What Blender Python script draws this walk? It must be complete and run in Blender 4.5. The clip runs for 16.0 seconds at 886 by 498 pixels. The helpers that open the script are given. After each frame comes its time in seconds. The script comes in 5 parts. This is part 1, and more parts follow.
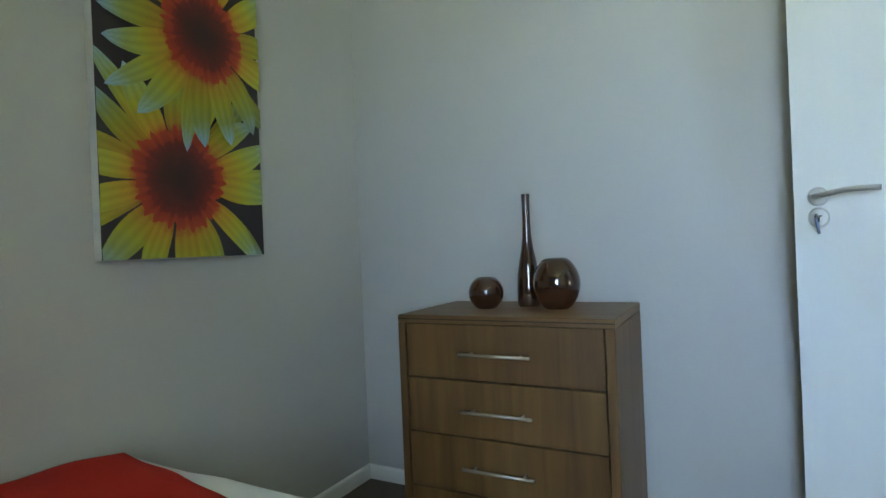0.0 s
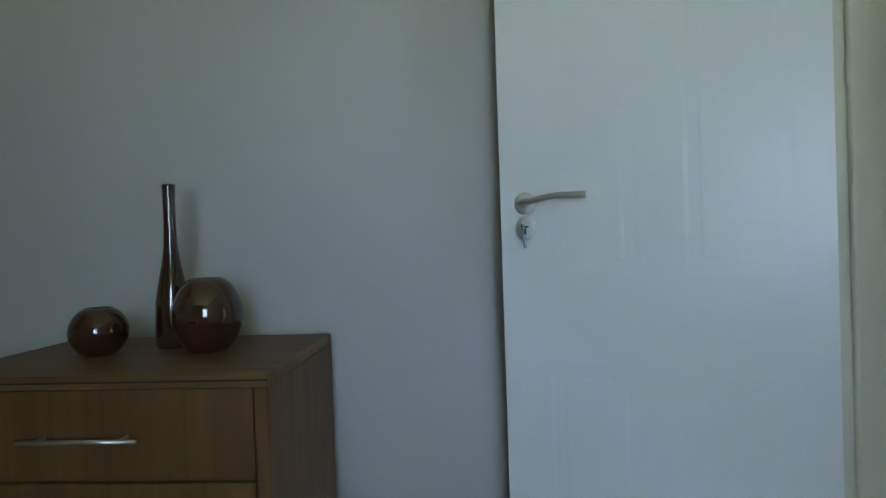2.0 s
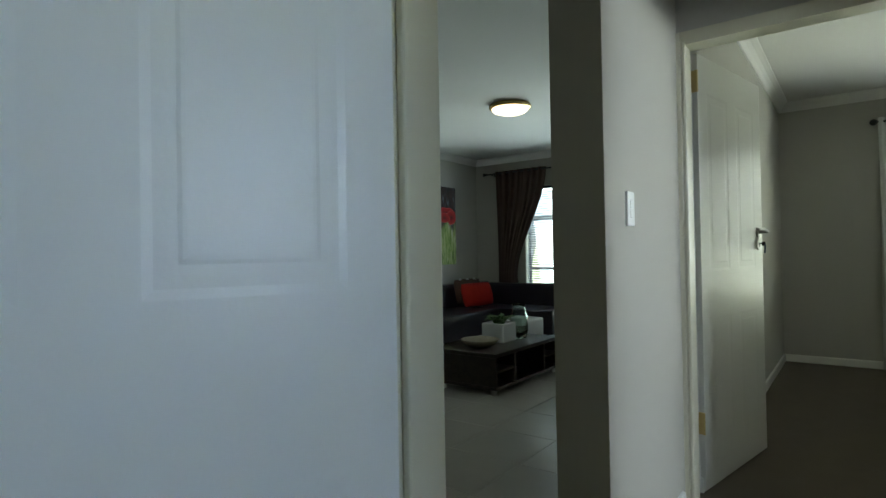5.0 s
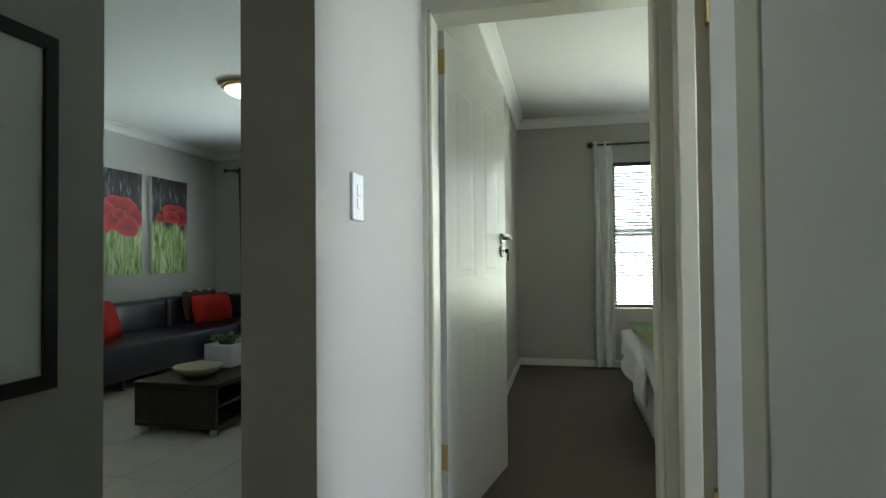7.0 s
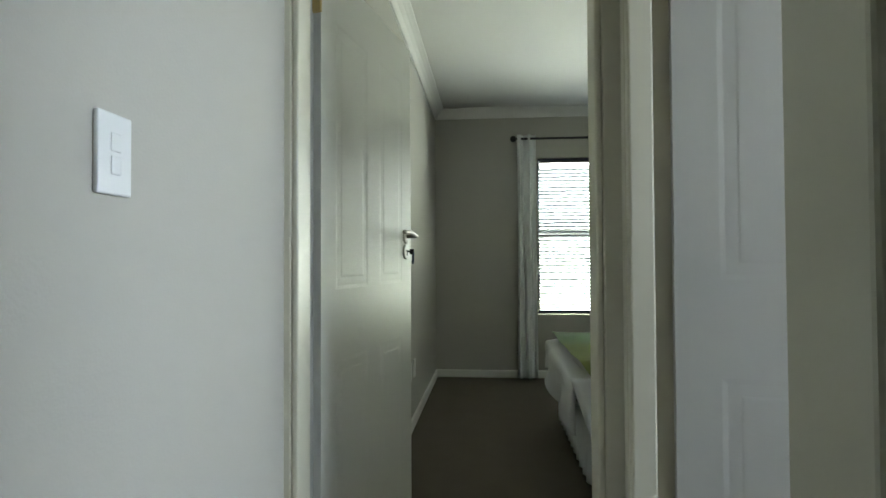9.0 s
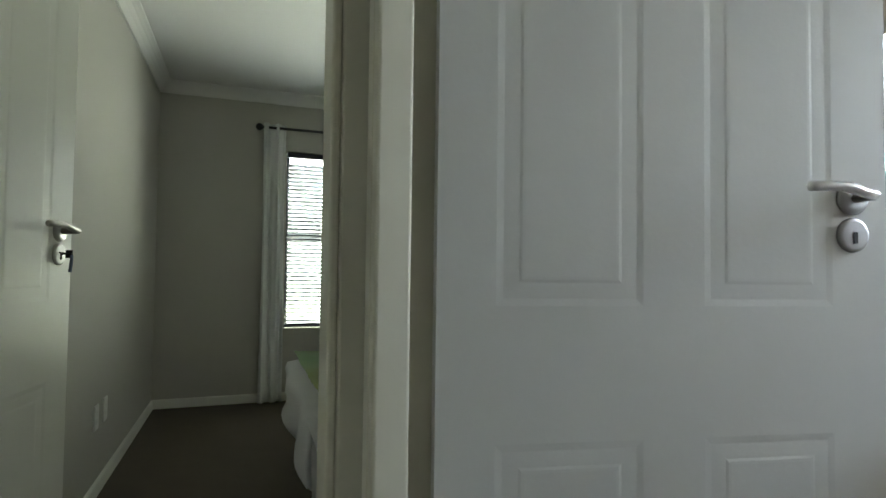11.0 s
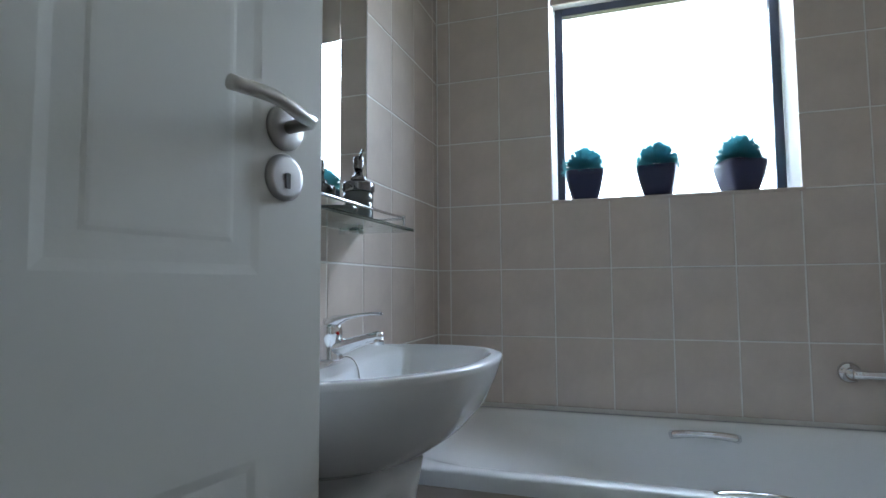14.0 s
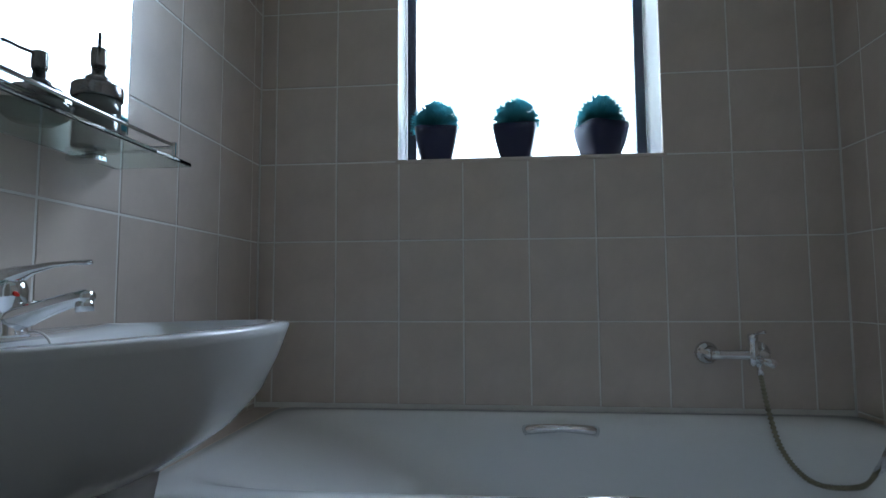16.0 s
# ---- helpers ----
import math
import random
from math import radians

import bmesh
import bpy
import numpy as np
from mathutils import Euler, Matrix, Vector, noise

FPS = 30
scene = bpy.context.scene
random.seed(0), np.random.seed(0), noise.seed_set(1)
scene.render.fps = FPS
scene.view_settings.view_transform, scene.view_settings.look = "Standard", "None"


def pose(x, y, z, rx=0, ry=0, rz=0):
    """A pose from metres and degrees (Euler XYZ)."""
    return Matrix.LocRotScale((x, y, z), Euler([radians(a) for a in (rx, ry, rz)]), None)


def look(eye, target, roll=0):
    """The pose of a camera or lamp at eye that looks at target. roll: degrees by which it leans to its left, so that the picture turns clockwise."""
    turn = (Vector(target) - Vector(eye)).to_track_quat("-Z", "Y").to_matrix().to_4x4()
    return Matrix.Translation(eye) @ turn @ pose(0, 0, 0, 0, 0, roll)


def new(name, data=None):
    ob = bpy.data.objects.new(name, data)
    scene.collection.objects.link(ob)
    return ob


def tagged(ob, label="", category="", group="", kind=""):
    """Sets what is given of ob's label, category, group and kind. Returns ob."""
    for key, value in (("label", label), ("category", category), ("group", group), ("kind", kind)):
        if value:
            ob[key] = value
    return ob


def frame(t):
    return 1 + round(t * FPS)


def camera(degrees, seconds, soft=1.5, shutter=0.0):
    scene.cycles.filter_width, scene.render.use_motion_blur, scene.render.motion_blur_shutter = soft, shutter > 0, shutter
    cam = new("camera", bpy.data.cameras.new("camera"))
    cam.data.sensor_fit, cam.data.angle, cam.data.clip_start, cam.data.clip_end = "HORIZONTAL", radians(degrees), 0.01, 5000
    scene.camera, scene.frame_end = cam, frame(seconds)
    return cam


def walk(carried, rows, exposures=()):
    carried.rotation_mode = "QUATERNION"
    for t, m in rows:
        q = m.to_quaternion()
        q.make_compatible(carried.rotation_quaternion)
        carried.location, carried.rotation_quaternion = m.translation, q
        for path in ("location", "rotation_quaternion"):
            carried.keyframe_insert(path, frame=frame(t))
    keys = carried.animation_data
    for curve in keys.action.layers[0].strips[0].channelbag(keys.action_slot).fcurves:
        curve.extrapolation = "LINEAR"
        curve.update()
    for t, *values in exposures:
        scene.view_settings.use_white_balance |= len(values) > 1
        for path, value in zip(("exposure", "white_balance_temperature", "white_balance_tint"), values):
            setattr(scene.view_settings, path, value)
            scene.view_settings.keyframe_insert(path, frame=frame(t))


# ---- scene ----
cam = camera(77.5, 16.0)
PATH = [
    (0, (-0.017, 0.49, 1.162), (-0.958, 2.255, 1.159), -2.4),
    (0.5, (-0.022, 0.616, 1.177), (-0.685, 2.502, 1.156), -2.3),
    (1, (0.032, 0.781, 1.182), (-0.465, 2.718, 1.147), -2.1),
    (1.5, (0.088, 0.948, 1.190), (-0.256, 2.918, 1.158), -2.0),
    (2, (0.085, 1.103, 1.178), (-0.042, 3.099, 1.156), -1.9),
    (2.5, (-0.002, 1.228, 1.160), (0.274, 3.209, 1.162), -1.9),
    (3, (0.036, 1.462, 1.157), (0.669, 3.36, 1.163), -1.9),
    (3.5, (0.13, 1.615, 1.162), (1.019, 3.407, 1.159), -1.5),
    (4, (0.199, 1.701, 1.143), (1.32, 3.357, 1.156), -2.1),
    (4.2, (0.219, 1.765, 1.137), (1.441, 3.348, 1.164), -2.2),
    (4.5, (0.225, 1.792, 1.132), (1.624, 3.222, 1.145), -1.2),
    (5, (0.303, 1.849, 1.124), (1.904, 3.047, 1.145), -1.0),
    (5.2, (0.353, 1.864, 1.128), (2.01, 2.985, 1.152), -1.0),
    (7.3, (0.985, 1.959, 1.107), (2.952, 2.318, 1.15), -0.5),
    (7.5, (1.04, 1.952, 1.106), (3.013, 2.274, 1.151), -0.5),
    (8, (1.217, 1.947, 1.103), (3.199, 2.212, 1.154), -0.6),
    (8.2, (1.281, 1.947, 1.103), (3.265, 2.196, 1.154), -0.6),
    (10.3, (1.849, 1.859, 1.134), (3.835, 1.633, 1.185), 0.4),
    (10.5, (1.928, 1.849, 1.133), (3.898, 1.511, 1.19), 0.4),
    (11, (1.961, 1.785, 1.129), (3.843, 1.112, 1.196), 0.7),
    (11.5, (2.033, 1.779, 1.114), (3.741, 0.740, 1.2), 0.7),
    (12, (2.07, 1.731, 1.086), (3.614, 0.465, 1.198), 0.5),
    (12.5, (2.151, 1.614, 1.083), (3.499, 0.141, 1.188), 0.6),
    (13, (2.175, 1.526, 1.061), (3.311, -0.115, 1.193), -0.1),
    (13.5, (2.2, 1.445, 1.067), (3.088, -0.342, 1.198), -0.2),
    (14, (2.225, 1.372, 1.052), (2.852, -0.523, 1.188), -0.4),
    (14.5, (2.204, 1.288, 1.018), (2.63, -0.661, 1.16), -0.5),
    (15, (2.179, 1.178, 0.995), (2.497, -0.792, 1.139), -0.4),
    (15.5, (2.186, 1.079, 0.975), (2.443, -0.899, 1.125), -0.3),
    (16, (2.174, 0.994, 0.953), (2.365, -0.991, 1.109), -0.3),
]
EXPOSURES = [(0, 0.98, 6300, 10), (0.5, 0.76, 6350, 10), (1.0, 0.48, 6450, 10), (1.5, 0.2, 6500, 10), (2.5, 0.06, 6480, 9), (3.5, -0.06, 6520, 10), (4.5, -0.33, 6550, 10), (5.2, 0.0, 6750, 10), (7.5, 0.38, 6600, 12), (8.2, 0.3, 6600, 12), (10.3, 0.05, 6720, 12), (11.5, -0.08, 6780, 12), (12.5, -0.08, 6580, 12), (13.5, -0.42, 6300, 12), (14.5, -0.76, 6050, 11), (15.5, -1.12, 5950, 10), (16, -1.38, 5950, 10)]
walk(cam, [(t, look(eye, target, roll)) for t, eye, target, roll in PATH], EXPOSURES)

# ---- world, daylight, lamps ----
world = bpy.data.worlds.new("sky")
world.use_nodes = True
scene.world = world
_sky = world.node_tree.nodes.new("ShaderNodeTexSky")
_sky.sky_type = "NISHITA"
_sky.sun_disc = False
_sky.sun_elevation = radians(58)
_sky.sun_rotation = radians(3)
_bg = world.node_tree.nodes["Background"]
_bg.inputs["Strength"].default_value = 0.12
world.node_tree.links.new(_sky.outputs[0], _bg.inputs["Color"])

_sun = bpy.data.lights.new("sun", "SUN")
_sun.energy, _sun.angle, _sun.color = 3.0, radians(0.5), (1.0, 0.96, 0.9)
_so = new("sun", _sun)
_so.matrix_basis = look((0.5, 9.5, 15), (0, 0, 0))

SKY_BLUE = (0.40, 0.63, 1.0)
LAWN_GREEN = (0.88, 1.0, 0.62)
LAWN_SUNLIT = (0.92, 1.0, 0.46)


def window_lamp(name, eye, target, w, h, watts, color, spread=180):
    """Daylight entering by one window: sky falls in downwards, the sunlit lawn throws light upwards."""
    d = bpy.data.lights.new(name, "AREA")
    d.shape, d.size, d.size_y, d.energy, d.color = "RECTANGLE", w, h, watts, color
    d.spread = radians(spread)
    o = new(name, d)
    o.matrix_basis = look(eye, target)
    return o


window_lamp("daylight", (0.42, -0.80, 1.5), (0.14, 2.6, 1.12), 0.76, 1.2, 7.8, SKY_BLUE, 84)
window_lamp("daylight", (0.42, -0.80, 1.4), (0.25, 0.9, 3.3), 0.76, 1.2, 11.0, LAWN_SUNLIT, 104)
window_lamp("daylight", (2.07, -1.03, 1.82), (2.07, 1.0, 0.80), 0.80, 0.9, 45, (0.655, 0.81, 1.0), 124)
window_lamp("daylight", (2.07, -1.06, 1.80), (2.07, 1.0, 2.9), 0.76, 0.8, 4.5, LAWN_SUNLIT, 130)
window_lamp("daylight", (7.35, 0.72, 1.4), (5.0, 0.72, 0.7), 1.7, 1.9, 80, (0.78, 0.88, 1.0))
window_lamp("daylight", (7.35, 0.72, 1.4), (5.0, 0.72, 2.8), 1.7, 1.9, 74, LAWN_GREEN)
window_lamp("daylight", (8.1, 4.7, 1.3), (5.5, 4.7, 0.7), 2.3, 2.2, 132, (0.66, 0.87, 1.0))
window_lamp("daylight", (8.1, 4.7, 1.3), (5.5, 4.7, 2.6), 2.3, 2.2, 54, LAWN_GREEN)


# ---- materials ----
def mat(name, color, rough=0.6, metal=0.0, vary=0.06, scale=3.0, grain=0.0, grain_scale=120.0, bump=0.0, bump_scale=200.0, coat=0.0, spec=0.5, rough_vary=0.08):
    """Base colour with broad and fine variation, roughness variation and fine relief."""
    m = bpy.data.materials.new(name)
    m.use_nodes = True
    nt = m.node_tree
    b = nt.nodes["Principled BSDF"]
    b.inputs["Metallic"].default_value = metal
    b.inputs["Specular IOR Level"].default_value = spec
    b.inputs["Coat Weight"].default_value = coat
    tc = nt.nodes.new("ShaderNodeTexCoord")
    n1 = nt.nodes.new("ShaderNodeTexNoise")
    n1.inputs["Scale"].default_value, n1.inputs["Detail"].default_value = scale, 6
    n2 = nt.nodes.new("ShaderNodeTexNoise")
    n2.inputs["Scale"].default_value, n2.inputs["Detail"].default_value = grain_scale, 3
    for n in (n1, n2):
        nt.links.new(tc.outputs["Object"], n.inputs["Vector"])
    mix = nt.nodes.new("ShaderNodeMix")
    mix.data_type = "RGBA"
    lo, hi = [max(0, c * (1 - vary)) for c in color], [min(1, c * (1 + vary)) for c in color]
    mix.inputs["A"].default_value, mix.inputs["B"].default_value = (*lo, 1), (*hi, 1)
    nt.links.new(n1.outputs["Fac"], mix.inputs["Factor"])
    out = mix.outputs["Result"]
    if grain:
        g = nt.nodes.new("ShaderNodeMix")
        g.data_type, g.blend_type = "RGBA", "MULTIPLY"
        g.inputs["Factor"].default_value = grain
        nt.links.new(out, g.inputs["A"])
        nt.links.new(n2.outputs["Fac"], g.inputs["B"])
        out = g.outputs["Result"]
    nt.links.new(out, b.inputs["Base Color"])
    r = nt.nodes.new("ShaderNodeMapRange")
    r.inputs["To Min"].default_value, r.inputs["To Max"].default_value = max(0.02, rough - rough_vary), min(1, rough + rough_vary)
    nt.links.new(n1.outputs["Fac"], r.inputs["Value"])
    nt.links.new(r.outputs["Result"], b.inputs["Roughness"])
    if bump:
        n3 = nt.nodes.new("ShaderNodeTexNoise")
        n3.inputs["Scale"].default_value, n3.inputs["Detail"].default_value = bump_scale, 4
        nt.links.new(tc.outputs["Object"], n3.inputs["Vector"])
        bp = nt.nodes.new("ShaderNodeBump")
        bp.inputs["Strength"].default_value, bp.inputs["Distance"].default_value = bump, 0.002
        nt.links.new(n3.outputs["Fac"], bp.inputs["Height"])
        nt.links.new(bp.outputs["Normal"], b.inputs["Normal"])
    return m


def wood(name, dark, light, along=(1, 1, 14), rough=0.45, scale=2.2):
    """Veneer with long streaks; the streaks run along the axis of the smallest factor."""
    m = bpy.data.materials.new(name)
    m.use_nodes = True
    nt = m.node_tree
    b = nt.nodes["Principled BSDF"]
    tc = nt.nodes.new("ShaderNodeTexCoord")
    mp = nt.nodes.new("ShaderNodeMapping")
    mp.inputs["Scale"].default_value = along
    info = nt.nodes.new("ShaderNodeObjectInfo")
    add = nt.nodes.new("ShaderNodeVectorMath")
    add.operation = "ADD"
    mul = nt.nodes.new("ShaderNodeMath")
    mul.operation = "MULTIPLY"
    mul.inputs[1].default_value = 37.0
    nt.links.new(info.outputs["Random"], mul.inputs[0])
    nt.links.new(tc.outputs["Object"], add.inputs[0])
    nt.links.new(mul.outputs[0], add.inputs[1])
    nt.links.new(add.outputs[0], mp.inputs["Vector"])
    n = nt.nodes.new("ShaderNodeTexNoise")
    n.inputs["Scale"].default_value, n.inputs["Detail"].default_value, n.inputs["Distortion"].default_value = scale, 9, 0.7
    nt.links.new(mp.outputs[0], n.inputs["Vector"])
    cr = nt.nodes.new("ShaderNodeValToRGB")
    cr.color_ramp.elements[0].position, cr.color_ramp.elements[0].color = 0.3, (*dark, 1)
    cr.color_ramp.elements[1].position, cr.color_ramp.elements[1].color = 0.7, (*light, 1)
    nt.links.new(n.outputs["Fac"], cr.inputs[0])
    nt.links.new(cr.outputs[0], b.inputs["Base Color"])
    b.inputs["Roughness"].default_value = rough
    bp = nt.nodes.new("ShaderNodeBump")
    bp.inputs["Strength"].default_value, bp.inputs["Distance"].default_value = 0.15, 0.001
    nt.links.new(n.outputs["Fac"], bp.inputs["Height"])
    nt.links.new(bp.outputs["Normal"], b.inputs["Normal"])
    return m


def glass(name, color=(1, 1, 1), rough=0.0):
    m = bpy.data.materials.new(name)
    m.use_nodes = True
    b = m.node_tree.nodes["Principled BSDF"]
    b.inputs["Base Color"].default_value = (*color, 1)
    b.inputs["Roughness"].default_value, b.inputs["Transmission Weight"].default_value, b.inputs["IOR"].default_value = rough, 1.0, 1.45
    return m


def glow(name, color, strength):
    m = bpy.data.materials.new(name)
    m.use_nodes = True
    b = m.node_tree.nodes["Principled BSDF"]
    b.inputs["Base Color"].default_value = (*color, 1)
    b.inputs["Emission Color"].default_value, b.inputs["Emission Strength"].default_value = (*color, 1), strength
    return m


M_WALL = mat("wall_paint", (0.47, 0.46, 0.425), 0.75, vary=0.03, scale=1.2, bump=0.25, bump_scale=160, spec=0.3)
# Wall paint again, with warm lawn bounce mixed into the colour for the passage.
M_WALL_LAWN_TINT = mat("wall_paint_lawn_tint", (0.475, 0.45, 0.39), 0.75, vary=0.03, scale=1.2, bump=0.25, bump_scale=160, spec=0.3)
M_CEIL = mat("ceiling_paint", (0.78, 0.78, 0.77), 0.8, vary=0.02, scale=1.0, bump=0.15, bump_scale=120, spec=0.3)
M_TRIM = mat("skirting_paint", (0.78, 0.78, 0.74), 0.4, vary=0.03, bump=0.05)
M_FRAME = mat("frame_enamel", (0.64, 0.61, 0.485), 0.35, vary=0.03, scale=2, bump=0.06, bump_scale=60)
M_DOOR = mat("door_enamel", (0.71, 0.71, 0.67), 0.34, vary=0.02, scale=2.5, bump=0.10, bump_scale=90, rough_vary=0.04)
M_STEEL = mat("brushed_steel", (0.62, 0.60, 0.57), 0.33, 1.0, rough_vary=0.03, vary=0.05, grain=0.15, grain_scale=300)
M_SATIN = mat("satin_steel", (0.74, 0.73, 0.71), 0.42, 1.0, vary=0.04, grain=0.1, grain_scale=300)
# Darkened copy of satin_steel: door_3's weaker reflections put into the colour.
M_SATIN_DIM = mat("satin_steel_dimmed", (0.40, 0.39, 0.38), 0.48, 1.0, vary=0.05, grain=0.1, grain_scale=300)
M_CHROME = mat("chrome", (0.82, 0.83, 0.85), 0.07, 1.0, vary=0.02, rough_vary=0.03)
M_HOSE = mat("hose_metal", (0.36, 0.33, 0.24), 0.34, 1.0, vary=0.1)
M_TRIMMETAL = mat("tile_trim_metal", (0.30, 0.31, 0.32), 0.4, 1.0, vary=0.08)
M_KEYFOB = mat("key_fob_metal", (0.10, 0.13, 0.20), 0.35, 0.6, vary=0.1)
M_BRASS = mat("brass", (0.62, 0.48, 0.22), 0.35, 1.0)
M_DARK = mat("dark_metal", (0.03, 0.03, 0.035), 0.4, 0.2)
M_ALU = mat("black_aluminium", (0.025, 0.03, 0.05), 0.35, 0.3)
M_OAK = wood("oak_veneer_upright", (0.074, 0.034, 0.009), (0.150, 0.077, 0.022), (9, 9, 0.5))
M_OAK_H = wood("oak_veneer_flat", (0.080, 0.038, 0.010), (0.155, 0.082, 0.025), (0.5, 9, 9))
# Near-black for the ply line and back, and for painted shade between drawers.
M_SEAM_SHADE = mat("ply_seam_and_gap_shade", (0.02, 0.014, 0.008), 0.8)
M_GLAZE = mat("brown_glaze", (0.035, 0.013, 0.006), 0.09, vary=0.25, scale=9, coat=0.8, rough_vary=0.03)
M_CARPET = mat("carpet", (0.17, 0.145, 0.115), 0.95, vary=0.12, scale=6, grain=0.5, grain_scale=350, bump=0.9, bump_scale=420, spec=0.1)
M_TILE = mat("wall_tile", (0.62, 0.53, 0.46), 0.22, rough_vary=0.03, vary=0.13, scale=9, grain=0.06, grain_scale=60, bump=0.04, bump_scale=30)
M_GROUT = mat("grout", (0.74, 0.72, 0.68), 0.85, vary=0.08, scale=20, bump=0.3)
M_FTILE = mat("floor_tile", (0.55, 0.53, 0.49), 0.22, rough_vary=0.03, vary=0.08, scale=3, bump=0.05, bump_scale=30)
# Floor out of view; made dark so less light bounces under the basin.
M_BTILE = mat("bathroom_floor_darkened", (0.05, 0.04, 0.032), 0.35, vary=0.1, scale=4, bump=0.05, bump_scale=30)
M_FGROUT = mat("floor_grout", (0.30, 0.28, 0.25), 0.9)
M_CERAMIC = mat("white_ceramic", (0.82, 0.83, 0.84), 0.12, vary=0.01, coat=0.5, rough_vary=0.04)
M_ACRYLIC = mat("white_acrylic", (0.83, 0.84, 0.84), 0.16, vary=0.01, coat=0.3, rough_vary=0.04)
M_WHITE = mat("white_plastic", (0.80, 0.80, 0.78), 0.35, vary=0.02)
M_PLASTER = mat("white_plaster", (0.8, 0.8, 0.8), 0.8, vary=0.03)
M_LINEN = mat("white_linen", (0.74, 0.75, 0.77), 0.9, vary=0.05, scale=5, bump=0.4, bump_scale=260, spec=0.2)
M_PAPER = mat("pale_paper", (0.78, 0.82, 0.80), 0.35, vary=0.04)
M_RED = mat("red_fabric", (0.52, 0.03, 0.02), 0.9, vary=0.25, scale=9, grain=0.4, grain_scale=260, bump=0.6, bump_scale=300, spec=0.15)
# The blue cast in this black is reflected sky put into the base colour.
M_LEATHER = mat("black_leather_sky_tint", (0.014, 0.014, 0.026), 0.35, rough_vary=0.05, vary=0.3, scale=5, bump=0.35, bump_scale=140, coat=0.15)
M_WENGE = wood("wenge", (0.012, 0.009, 0.008), (0.035, 0.025, 0.02), (0.6, 8, 8), 0.35)
M_BROWNCLOTH = mat("brown_drape", (0.095, 0.055, 0.045), 0.75, vary=0.2, scale=12, grain=0.3, bump=0.4)
M_SHEER = mat("white_drape", (0.72, 0.74, 0.74), 0.85, vary=0.06, scale=8, bump=0.35, bump_scale=240)
M_SLAT = mat("blind_slat", (0.42, 0.45, 0.50), 0.5, vary=0.03)
M_POT = mat("dark_blue_pot", (0.022, 0.026, 0.07), 0.35, vary=0.1)
M_PLANT = bpy.data.materials.new("blue_green_leaf")
M_PLANT.use_nodes = True
_nt = M_PLANT.node_tree
_tl = _nt.nodes.new("ShaderNodeBsdfTranslucent")
_tl.inputs["Color"].default_value = (0.10, 0.40, 0.46, 1)
_mx = _nt.nodes.new("ShaderNodeMixShader")
_mx.inputs[0].default_value = 0.55
_pb = _nt.nodes["Principled BSDF"]
_pb.inputs["Base Color"].default_value, _pb.inputs["Roughness"].default_value = (0.05, 0.21, 0.24, 1), 0.55
_nt.links.new(_pb.outputs[0], _mx.inputs[1])
_nt.links.new(_tl.outputs[0], _mx.inputs[2])
_nt.links.new(_mx.outputs[0], _nt.nodes["Material Output"].inputs["Surface"])
M_LAWN = mat("lawn", (0.07, 0.12, 0.03), 0.95, vary=0.3, scale=0.6, grain=0.4, grain_scale=20)
# Black for rubber and soil, and for shade painted into gaps and holes.
M_BLACK = mat("black_rubber_and_shade", (0.015, 0.015, 0.015), 0.7)
M_GLASS = glass("shelf_glass", (0.78, 0.93, 0.88))
M_MIRROR = mat("mirror_silver", (0.9, 0.92, 0.92), 0.015, 1.0, vary=0.0, rough_vary=0.0)


# ---- mesh helpers ----
def thing(name, x=0, y=0, z=0, label="", category="", group="", kind="", rz=0):
    o = new(name)
    o.empty_display_size = 0.05
    o.matrix_basis = pose(x, y, z, 0, 0, rz)
    return tagged(o, label, category, group, kind)


def mesh_of(name, bm, material, smooth=False):
    me = bpy.data.meshes.new(name)
    bm.normal_update()
    bm.to_mesh(me)
    bm.free()
    me.materials.append(material)
    if smooth:
        for p in me.polygons:
            p.use_smooth = True
    return me


def part(name, bm, material, parent=None, label="", smooth=False):
    o = new(name, mesh_of(name, bm, material, smooth))
    if parent is not None:
        o.parent = parent
    return tagged(o, label)


def struct(name, bm, material, label, category, smooth=False):
    return tagged(part(name, bm, material, None, "", smooth), label, category, "", "structure")


def add_box(bm, x0, x1, y0, y1, z0, z1):
    vs = [bm.verts.new(p) for p in ((x0, y0, z0), (x1, y0, z0), (x1, y1, z0), (x0, y1, z0), (x0, y0, z1), (x1, y0, z1), (x1, y1, z1), (x0, y1, z1))]
    for f in ((0, 3, 2, 1), (4, 5, 6, 7), (0, 1, 5, 4), (1, 2, 6, 5), (2, 3, 7, 6), (3, 0, 4, 7)):
        bm.faces.new([vs[i] for i in f])
    return vs


def box(x0, x1, y0, y1, z0, z1, bevel=0.0, seg=2):
    bm = bmesh.new()
    add_box(bm, min(x0, x1), max(x0, x1), min(y0, y1), max(y0, y1), min(z0, z1), max(z0, z1))
    if bevel:
        bmesh.ops.bevel(bm, geom=bm.edges[:], offset=bevel, segments=seg, profile=0.5, affect="EDGES")
    return bm


def boxes(*bs):
    bm = bmesh.new()
    for b in bs:
        add_box(bm, *b)
    return bm


